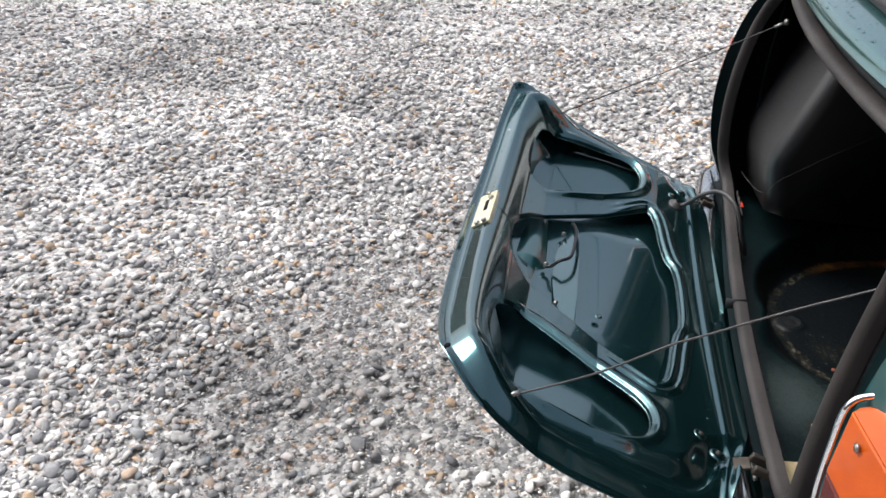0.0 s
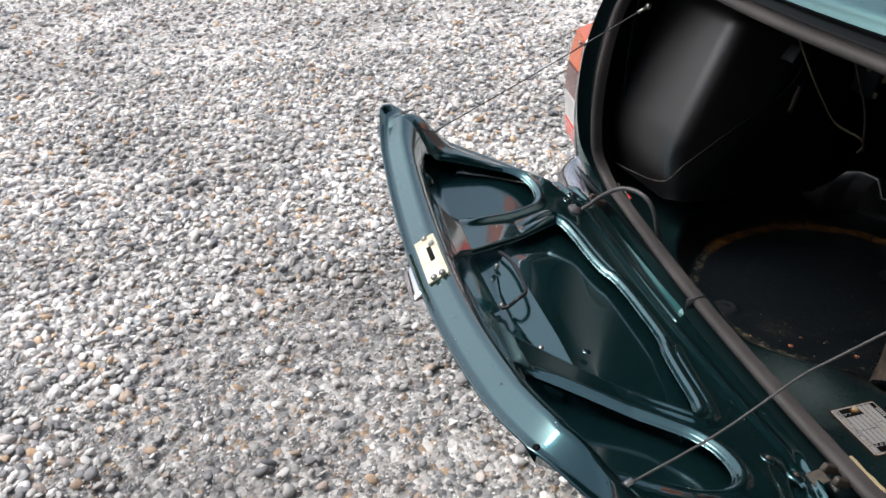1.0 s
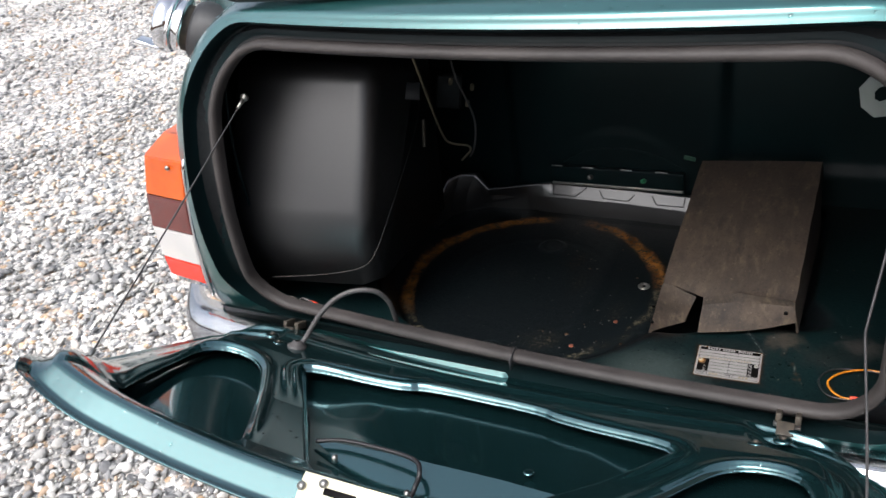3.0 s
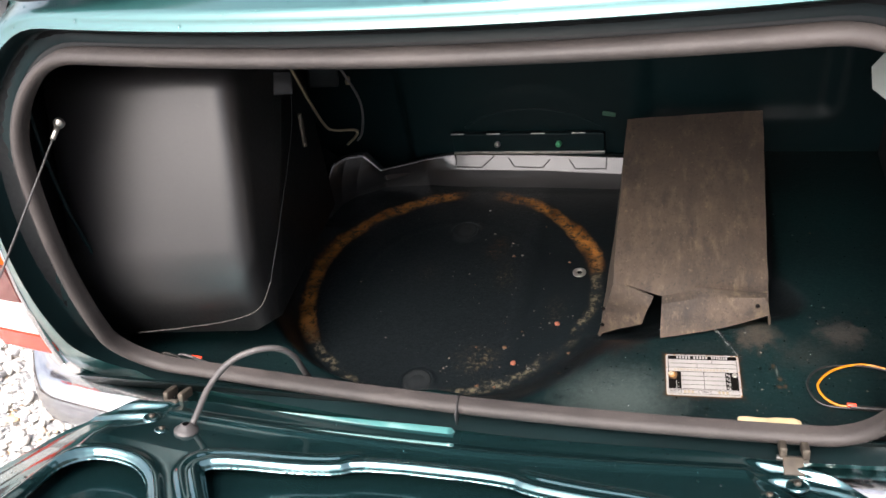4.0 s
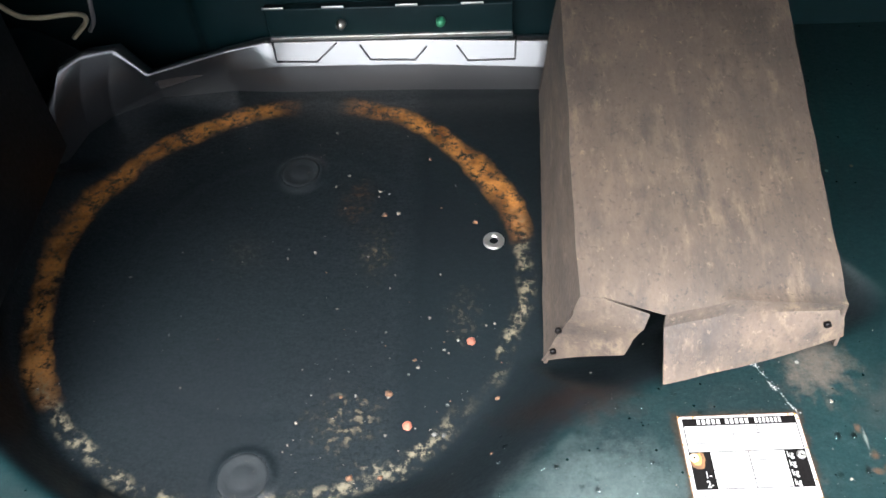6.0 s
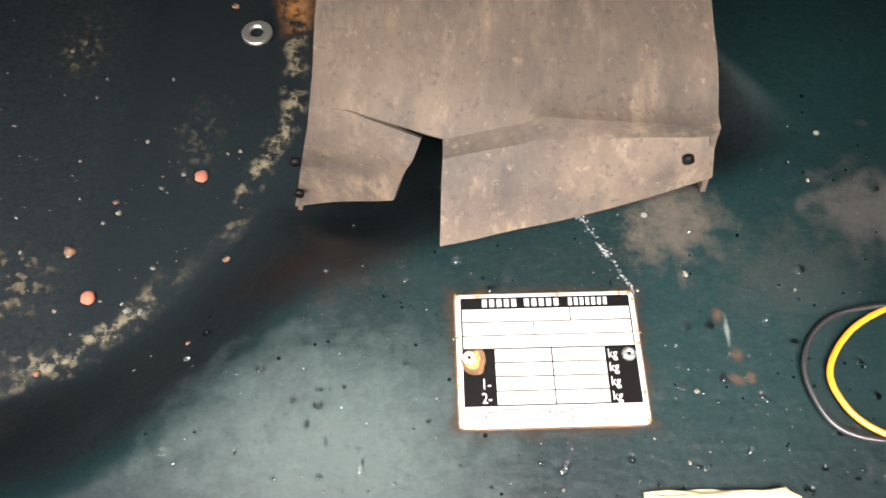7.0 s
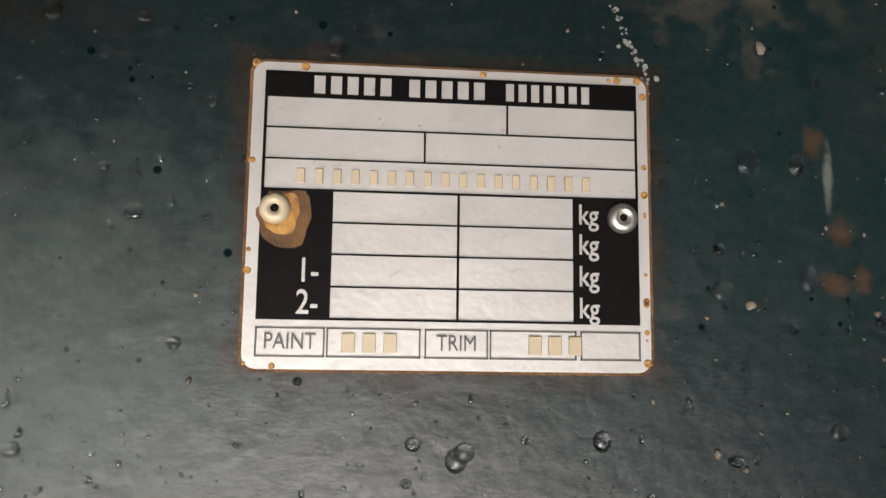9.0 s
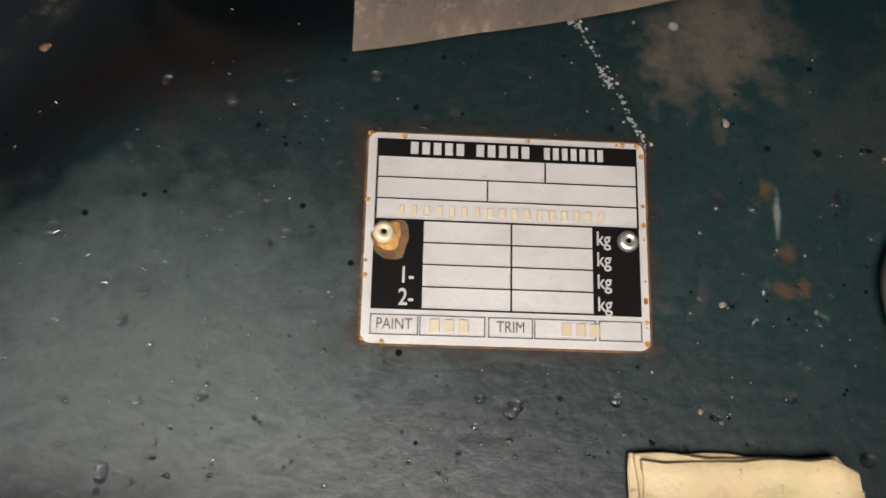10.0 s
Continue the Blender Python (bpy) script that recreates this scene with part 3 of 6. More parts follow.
def block(sx, sy, sz, m=None, bevel=0.002, segs=2):
    bm = bmesh.new()
    bmesh.ops.create_cube(bm, size=1.0)
    bmesh.ops.scale(bm, vec=(sx, sy, sz), verts=bm.verts)
    if bevel:
        bmesh.ops.bevel(bm, geom=bm.edges[:], offset=bevel, segments=segs, profile=0.6, affect="EDGES")
    if m is not None:
        bmesh.ops.transform(bm, matrix=m, verts=bm.verts)
    return bm


def disc(r, h, m=None, sides=24, bevel=0.0, r2=None):
    bm = bmesh.new()
    bmesh.ops.create_cone(bm, cap_ends=True, segments=sides, radius1=r, radius2=r if r2 is None else r2, depth=h)
    if bevel:
        bmesh.ops.bevel(bm, geom=[e for e in bm.edges if len(e.link_faces) == 2 and e.calc_face_angle() > 0.9], offset=bevel, segments=2, affect="EDGES")
    if m is not None:
        bmesh.ops.transform(bm, matrix=m, verts=bm.verts)
    return bm


def lathe(profile, sides=32, m=None):
    """Turns (radius, height) pairs round the z axis."""
    P = [[(r * math.cos(2 * math.pi * k / sides), r * math.sin(2 * math.pi * k / sides), h) for k in range(sides)] for r, h in profile]
    bm = grid_mesh(P, closed_u=True)
    bmesh.ops.remove_doubles(bm, verts=bm.verts, dist=1e-6)
    if m is not None:
        bmesh.ops.transform(bm, matrix=m, verts=bm.verts)
    bmesh.ops.recalc_face_normals(bm, faces=bm.faces)
    return bm


def step(a, b, v):
    q = np.clip((v - a) / (b - a), 0, 1)
    return q * q * (3 - 2 * q)


def polygon_distance(X, Y, poly):
    """Signed distance to a closed polygon: negative inside."""
    poly = np.array(poly, float)
    best = np.full(X.shape, 9.0)
    inside = np.zeros(X.shape, bool)
    for (ax, ay), (bx, by) in zip(poly, np.roll(poly, -1, 0)):
        ex, ey = bx - ax, by - ay
        t = np.clip(((X - ax) * ex + (Y - ay) * ey) / (ex * ex + ey * ey), 0, 1)
        best = np.minimum(best, np.hypot(X - ax - t * ex, Y - ay - t * ey))
        cross = ((ay > Y) != (by > Y)) & (X < (bx - ax) * (Y - ay) / (by - ay + 1e-12) + ax)
        inside ^= cross
    return np.where(inside, -best, best)


def rounded(hw, zlo, zhi, rb, rt, arc=12, edge=16):
    """A rounded rectangle in x and z, always with the same number of points, from the bottom middle to the right."""
    pts = []

    def run(a, b, n):
        for i in range(n):
            t = i / n
            pts.append((a[0] + (b[0] - a[0]) * t, a[1] + (b[1] - a[1]) * t))

    def turn(cx, cz, r, a0, n):
        for i in range(n):
            a = math.radians(a0 + 90 * i / n)
            pts.append((cx + r * math.cos(a), cz + r * math.sin(a)))

    run((0, zlo), (hw - rb, zlo), edge)
    turn(hw - rb, zlo + rb, rb, -90, arc)
    run((hw, zlo + rb), (hw, zhi - rt), edge)
    turn(hw - rt, zhi - rt, rt, 0, arc)
    run((hw - rt, zhi), (-hw + rt, zhi), 2 * edge)
    turn(-hw + rt, zhi - rt, rt, 90, arc)
    run((-hw, zhi - rt), (-hw, zlo + rb), edge)
    turn(-hw + rb, zlo + rb, rb, 180, arc)
    run((-hw + rb, zlo), (0, zlo), edge)
    return pts


def rear_y(x, z):
    """The rear face of the car: bowed in plan, leaning forward towards the top, the car standing a little askew."""
    bulge = math.sin(math.pi * min(max((z - 0.46) / 0.51, 0.0), 1.0)) ** 0.7 * min(abs(x) / 0.53, 1.25) ** 4
    return 0.025 + 0.085 * (z - 0.49) + x * x * (0.09 + 0.20 * max(z - 0.55, 0)) - 0.038 * x - (0.062 if x < 0 else 0.022) * bulge


def sheet(points, thick, m=None):
    """A flat plate from an outline in x and y, its upper face at z = thick."""
    bm = bmesh.new()
    low, high = [bm.verts.new((x, y, 0)) for x, y in points], [bm.verts.new((x, y, thick)) for x, y in points]
    n = len(points)
    bm.faces.new(low[::-1])
    bm.faces.new(high)
    for i in range(n):
        bm.faces.new((low[i], low[(i + 1) % n], high[(i + 1) % n], high[i]))
    bmesh.ops.recalc_face_normals(bm, faces=bm.faces)
    if m is not None:
        bmesh.ops.transform(bm, matrix=m, verts=bm.verts)
    return bm


# ---------------- ground ----------------
bm = bmesh.new()
bmesh.ops.create_grid(bm, x_segments=60, y_segments=60, size=1.0)
for v in bm.verts:
    x, y = v.co.x, v.co.y
    v.co.x, v.co.y = math.copysign(abs(x) ** 4 * 900 + abs(x) * 6, x), math.copysign(abs(y) ** 4 * 900 + abs(y) * 6, y)
    v.co.z = -0.006 + 0.010 * noise.noise(Vector((v.co.x * 0.9, v.co.y * 0.9, 3))) if v.co.xy.length < 12 else 0.0
ground = part("ground", bm, BED)
tagged(ground, "pale grey gravel yard reaching the horizon", "ground", kind="structure")


def pebbles(count, x0, x1, y0, y1, low, high, fine, seed, power=2.0):
    """Flattened, lumpy stones as one numpy mesh."""
    rng = np.random.default_rng(seed)
    bm = bmesh.new()
    bmesh.ops.create_icosphere(bm, subdivisions=2 if fine else 1, radius=1.0)
    base = np.array([v.co[:] for v in bm.verts])
    tri = np.array([[v.index for v in f.verts] for f in bm.faces])
    bm.free()
    size = low + (high - low) * rng.random(count) ** power
    shape = np.stack([0.75 + 0.55 * rng.random(count), 0.65 + 0.35 * rng.random(count), 0.40 + 0.28 * rng.random(count)], 1) * size[:, None]
    lump = 1 + 0.13 * rng.standard_normal((count, len(base), 1))
    if fine:
        d = rng.standard_normal((count, 4, 3))
        d /= np.linalg.norm(d, axis=2, keepdims=True)
        lump = 1 + 0.05 * rng.standard_normal((count, len(base), 1))
        for k in range(4):
            lump -= 0.55 * np.clip(np.einsum("nc,vc->nv", d[:, k], base) - 0.55, 0, 1)[:, :, None]
    P = base[None] * lump * shape[:, None, :]
    a, tilt = rng.random(count) * 6.283, rng.normal(0, 0.30, (count, 2))
    c, s = np.cos(a)[:, None], np.sin(a)[:, None]
    x, y, z = P[..., 0], P[..., 1], P[..., 2]
    z = z + x * tilt[:, :1] + y * tilt[:, 1:]
    P = np.stack([c * x - s * y, s * x + c * y, z], 2)
    place = np.stack([x0 + (x1 - x0) * rng.random(count), y0 + (y1 - y0) * rng.random(count), shape[:, 2] * (0.15 + 0.5 * rng.random(count))], 1)
    crushed = (((place[:, 0] - FINE_SHADED[0]) / FINE_SHADED[2]) ** 2 + ((place[:, 1] - FINE_SHADED[1]) / FINE_SHADED[3]) ** 2 < 0.6 + 0.8 * rng.random(count)) & (rng.random(count) < 0.8)
    P = P * np.where(crushed & (size > 0.006), 0.4, 1.0)[:, None, None]
    return (P + place[:, None, :]).reshape(-1, 3), (tri[None] + (np.arange(count) * len(base))[:, None, None]).reshape(-1, 3)


def stuff_mesh(name, chunks, mat):
    V, F, off = [], [], 0
    for v, f in chunks:
        V.append(v)
        F.append(f + off)
        off += len(v)
    V, F = np.concatenate(V), np.concatenate(F)
    me = bpy.data.meshes.new(name)
    me.vertices.add(len(V))
    me.vertices.foreach_set("co", V.ravel().astype(np.float32))
    me.loops.add(F.size)
    me.loops.foreach_set("vertex_index", F.ravel().astype(np.int32))
    me.polygons.add(len(F))
    me.polygons.foreach_set("loop_start", np.arange(0, F.size, 3, dtype=np.int32))
    me.update(calc_edges=True)
    smooth(me)
    me.materials.append(mat)
    return new(name, me)


gravel = stuff_mesh("gravel", [
    pebbles(11000, -1.7, 0.7, -1.6, 0.5, 0.004, 0.015, True, 1, 1.6),
    pebbles(2600, -1.7, 0.7, -1.6, 0.5, 0.011, 0.021, True, 9, 2.2),
    pebbles(24000, -1.7, 0.7, -1.6, 0.5, 0.0022, 0.0055, False, 2, 1.0),
    pebbles(16000, -3.4, -1.6, -3.0, 2.6, 0.006, 0.019, False, 3, 1.7),
    pebbles(6000, -1.7, -0.6, 0.4, 2.8, 0.006, 0.019, False, 4, 1.7),
    pebbles(5000, -1.7, 0.8, -2.8, -1.5, 0.006, 0.019, False, 5, 1.7),
    pebbles(11000, -5.8, -3.3, -4.5, 4.5, 0.008, 0.022, False, 6, 1.5),
    pebbles(4000, -3.4, 0.0, 2.4, 5.5, 0.008, 0.022, False, 7, 1.5),
    pebbles(5000, -9.0, -5.7, -4.5, 6.5, 0.010, 0.028, False, 8, 1.5),
    pebbles(9000, -6.6, -2.4, -6.6, -4.4, 0.008, 0.022, False, 10, 1.5),
    pebbles(9000, -3.4, 0.8, -4.5, -2.7, 0.007, 0.020, False, 12, 1.6),
], STONE)
tagged(gravel, "loose pale grey and white rounded gravel stones", "gravel", kind="stuff")

# plain brick walls out of view, added so the paint reflects a dark horizon
for label, x0, x1, y0, y1, high in (("unseen_wall_west", -14.0, -13.7, -13.0, 13.0, 1.8), ("unseen_wall_south", -13.7, 6.0, -13.3, -13.0, 1.8), ("unseen_wall_east", 6.0, 6.3, -13.3, 13.0, 4.2)):
    side = part(label, block(x1 - x0, y1 - y0, high, pose((x0 + x1) / 2, (y0 + y1) / 2, high / 2), 0.02), BRICKWALL)
    tagged(side, "unseen dark brick wall added to darken the paint's reflections", "wall", kind="structure")

# ---------------- the car ----------------
car = tagged(new("car"), "dark green small saloon car with its boot open", "car")

# body shell: loops from the boot opening outwards, over the rear panel and forward
INNER = (0.506, 0.478, 0.947, 0.067, 0.115)
P = []


def ring_at(shape, push):
    return [(x, rear_y(x, z) + push, z) for x, z in rounded(*shape)]


def channel_at(hw, *shape):
    """The rain channel's loops reach further out on the car's right."""
    return [(x if x > 0 else x * (1 - 0.80 * max(hw - 0.553, 0) / hw), z) for x, z in rounded(hw, *shape)]


P.append(ring_at((0.526, 0.464, 0.962, 0.084, 0.128), 0.022))
P.append([(x, rear_y(x, z) + 0.028, z) for x, z in channel_at(0.560, 0.454, 0.972, 0.090, 0.145)])
P.append([(x, rear_y(x, z) + 0.024, z) for x, z in channel_at(0.582, 0.451, 0.978, 0.098, 0.152)])
P.append([(x, rear_y(x, z) + 0.006, z) for x, z in channel_at(0.590, 0.448, 0.981, 0.102, 0.155)])
P.append([(x, rear_y(x, z) + -0.003, z) for x, z in channel_at(0.597, 0.446, 0.987, 0.108, 0.152)])
bm = grid_mesh(P, closed_u=True)
bmesh.ops.recalc_face_normals(bm, faces=bm.faces)
part("gutter", bm, BULK, car, "dark rain channel round the boot opening")
P = [P[-1]]
inner_ring = channel_at(0.597, 0.446, 0.987, 0.108, 0.152)
outer_ring = [(x + 0.012, z) for x, z in rounded(0.688, 0.34, 1.016, 0.06, 0.27)]
for s in (0.15, 0.3, 0.45, 0.6, 0.72, 0.82, 0.9, 0.96, 1.0):
    row = []
    for (xa, za), (xb, zb) in zip(inner_ring, outer_ring):
        x, z = xa + (xb - xa) * s, za + (zb - za) * s
        goal = 0.115 - 0.03 * x + 0.13 * (x / 0.668) ** 2 + (0.0 if z > 0.7 else -0.085 * (0.7 - z) / 0.36)
        y0 = rear_y(xa, za) - 0.003
        ridge = -0.006 * math.exp(-((s - 0.45) / 0.10) ** 2) * float(step(0.92, 0.99, z))
        row.append((x, y0 + (goal - y0) * (1 - math.sqrt(max(0.0, 1 - s * s))) + 0.012 * s + ridge, z))
    P.append(row)
for y, hw, zlo, zhi, rb, rt in ((0.30, 0.690, 0.27, 1.150, 0.09, 0.25), (0.50, 0.700, 0.24, 1.315, 0.09, 0.26), (0.80, 0.705, 0.22, 1.350, 0.09, 0.24),
                                (1.70, 0.705, 0.22, 1.335, 0.09, 0.24), (2.05, 0.700, 0.22, 1.02, 0.09, 0.15), (2.80, 0.66, 0.24, 0.86, 0.10, 0.16),
                                (3.02, 0.56, 0.32, 0.72, 0.10, 0.14)):
    P.append([(x, y, z) for x, z in rounded(hw, zlo, zhi, rb, rt)])
bm = grid_mesh(P, closed_u=True)
bm.verts.ensure_lookup_table()
w = len(P[0])
bm.faces.new([bm.verts[(len(P) - 1) * w + k] for k in range(w)])
bmesh.ops.recalc_face_normals(bm, faces=bm.faces)
part("body_shell", bm, GREEN, car, "glossy dark green painted bodywork with water beads")

# boot lining: flange, inner skin, sides and roof of the boot
P = [ring_at((0.526, 0.464, 0.962, 0.084, 0.118), 0.024), ring_at(INNER, 0.017), ring_at((0.508, 0.476, 0.949, 0.070, 0.115), 0.022)]
P.append([(x, rear_y(x, z) + 0.028, z) for x, z in rounded(0.575, 0.36, 0.978, 0.05, 0.10)])
for y in (0.30, 0.50, 0.69):
    P.append([(x, y, z) for x, z in rounded(0.600, 0.345, 0.985, 0.05, 0.08)])
bm = grid_mesh(P, closed_u=True)
bmesh.ops.recalc_face_normals(bm, faces=bm.faces)
bmesh.ops.reverse_faces(bm, faces=bm.faces)
part("boot_lining", bm, BLACK, car, "black painted inner skin of the boot")

# bulkhead with pressed panel and arched swage
X, Z = np.meshgrid(np.linspace(-0.60, 0.60, 121), np.linspace(0.37, 0.985, 62))
Y = 0.680 + 0.0 * X
arch = np.hypot(X - 0.005, (Z - 0.44) * 1.05)
Y = Y - 0.0025 * step(0.150, 0.138, arch) + 0.012 * step(0.20, 0.23, X) * step(0.53, 0.50, X) * step(0.50, 0.53, Z)
Y = Y + 0.018 * step(-0.235, -0.250, X)
part("bulkhead", grid_mesh([[(x, y, z) for x, y, z in zip(*r)] for r in zip(X, Y, Z)]), BULK, car, "dark green black painted steel bulkhead")

# boot floor: flat floor, spare wheel well and battery hollow in one pressing
X, Y = np.meshgrid(np.linspace(-0.598, 0.598, 300), np.linspace(0.036, 0.682, 170))
circle = np.hypot(X - WELL[0], Y - WELL[1]) - 0.262
hollow = polygon_distance(X, Y, [(-0.10, 0.38), (0.12, 0.272), (0.205, 0.285), (0.30, 0.33), (0.385, 0.34), (0.385, 0.637), (-0.10, 0.638)])
dist = np.minimum(circle, hollow)
width = 0.036 + 0.060 * step(-0.06, 0.08, X) * step(0.36, 0.28, Y)
wall = step(0.0, 1.0, dist / width)
chamfer = np.interp(dist, (0.0, 0.03, 0.10), (0.0, 0.05, 0.30))      # low shelf behind the front ledge
Zf = 0.375 + 0.065 * (wall + (chamfer - wall) * step(0.44, 0.54, Y) * step(0.30, 0.22, X))
Zf = Zf + 0.07 * step(-0.34, -0.46, X) * step(0.50, 0.68, Y)
Zf = Zf - 0.0004 * step(0.006, 0.0, np.abs(np.hypot(X - WELL[0], Y - WELL[1]) - 0.165) - 0.004)
for px, py in ((-0.101, 0.151), (-0.103, 0.514)):
    r = np.hypot(X - px, Y - py)
    Zf = Zf + 0.004 * step(0.030, 0.024, r) - 0.006 * step(0.021, 0.016, r)
Zf = Zf + 0.030 * step(0.047, 0.041, Y)
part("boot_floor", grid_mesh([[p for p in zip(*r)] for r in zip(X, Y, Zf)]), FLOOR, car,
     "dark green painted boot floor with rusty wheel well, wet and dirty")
for px, py in ((-0.101, 0.151), (-0.103, 0.514)):
    bm = lathe([(0.0, 0.004), (0.010, 0.004), (0.015, 0.002), (0.019, 0.0045), (0.023, 0.003), (0.025, 0.0)], 28, pose(px, py, 0.3755))
    part("drain_plug", bm, DRAIN, car, "rubber drain plug in the wheel well")

# sloping ledge in front of the well, rising to a rounded hump
foot = [(-0.408, 0.492, 0.402), (-0.381, 0.531, 0.395), (-0.367, 0.575, 0.39), (-0.347, 0.605, 0.39), (-0.295, 0.639, 0.398), (-0.208, 0.653, 0.412), (-0.140, 0.650, 0.420), (0.026, 0.649, 0.419), (0.200, 0.645, 0.412)]
crest = [(-0.398, 0.535, 0.440), (-0.361, 0.57, 0.49), (-0.338, 0.589, 0.494), (-0.309, 0.605, 0.487), (-0.28, 0.597, 0.455), (-0.201, 0.647, 0.447), (-0.157, 0.664, 0.447), (0.028, 0.664, 0.446), (0.199, 0.660, 0.441)]
rows = []
for k in range(15):
    s = k / 14
    row = []
    for g in np.linspace(0, 8, 129):
        i = min(int(g), 7)
        f = float(step(0, 1, g - i)) * 0.4 + (g - i) * 0.6
        a, b = Vector(foot[i]).lerp(Vector(foot[i + 1]), f), Vector(crest[i]).lerp(Vector(crest[i + 1]), f)
        swell = Vector((0, -0.010, 0.008)) * math.sin(math.pi * s) * float(step(4.2, 3.0, g))
        row.append(a.lerp(b, s) + swell)
    rows.append(row)
roll = [p + Vector((0, 0.006, 0.001)) for p in rows[-1]]
back = [p + Vector((0, 0.020, -0.006)) for p in rows[-1]]
rows = [[p + Vector((0, 0.006, -0.045)) for p in rows[0]]] + rows + [roll, back, [p + Vector((0, 0, -0.03)) for p in back]]
part("ledge", grid_mesh(rows), SATIN, car, "satin grey black ledge in front of the wheel well")

# rubber seal round the opening
S = [(x, rear_y(x, z) + 0.006, z) for x, z in rounded(0.516, 0.474, 0.956, 0.079, 0.125)]


def seal_mesh(loop):
    centre = Vector((0, 0, 0.72))
    P = []
    m = len(loop)
    for i, p in enumerate(loop):
        p = Vector(p)
        t = (Vector(loop[(i + 1) % m]) - Vector(loop[i - 1])).normalized()
        rear = Vector((0, -1, 0))
        out = t.cross(rear).normalized()
        if out.dot(p - centre) < 0:
            out = -out
        rear = out.cross(t).normalized()
        if rear.y > 0:
            rear = -rear
        prof = [(-0.0115, -0.014), (-0.0125, -0.002), (-0.0115, 0.0035), (-0.0085, 0.0072), (-0.0045, 0.0085), (-0.0005, 0.0072), (0.0025, 0.0035), (0.0035, -0.002), (0.003, -0.014)]
        P.append([p + out * a + rear * b for a, b in prof])
    P.append(P[0])
    bm = grid_mesh(P)
    bmesh.ops.recalc_face_normals(bm, faces=bm.faces)
    return bm


seal = part("boot_seal", seal_mesh(S), RUBBER, car, "weathered grey brown rubber weatherstrip")
part("seal_joint", block(0.0016, 0.036, 0.020, pose(0.007, 0.026, 0.4795, 0, 0, 4), 0), DARKRUBBER, seal, "dark butt joint in the rubber strip")

# rear window
TILT = math.degrees(math.atan2(0.155, 0.19))
frame_window = pose(0, 0.231, 1.096, TILT) @ Matrix.Translation((0, 0, 0.012))


def flat_loop(hw, hh, r, z, m):
    return [m @ Vector((x, y, z)) for x, y in rounded(hw, -hh, hh, r, r)]


window = part("rear_window", bar(flat_loop(0.50, 0.125, 0.07, 0, frame_window), 0.013, 10, True), DARKRUBBER, car, "black rubber rear window surround")
bm = sheet(rounded(0.50, -0.125, 0.125, 0.07, 0.07), 0.004, frame_window)
part("pane", bm, GLASS, window, "tinted glass pane", flat=True)
part("filler_strip", bar(flat_loop(0.492, 0.118, 0.065, 0.011, frame_window), 0.004, 8, True),
     material("faded_red_brown_trim", (0.16, 0.06, 0.05), (0.12, 0.05, 0.045), rough=0.6), window, "faded red brown filler strip")


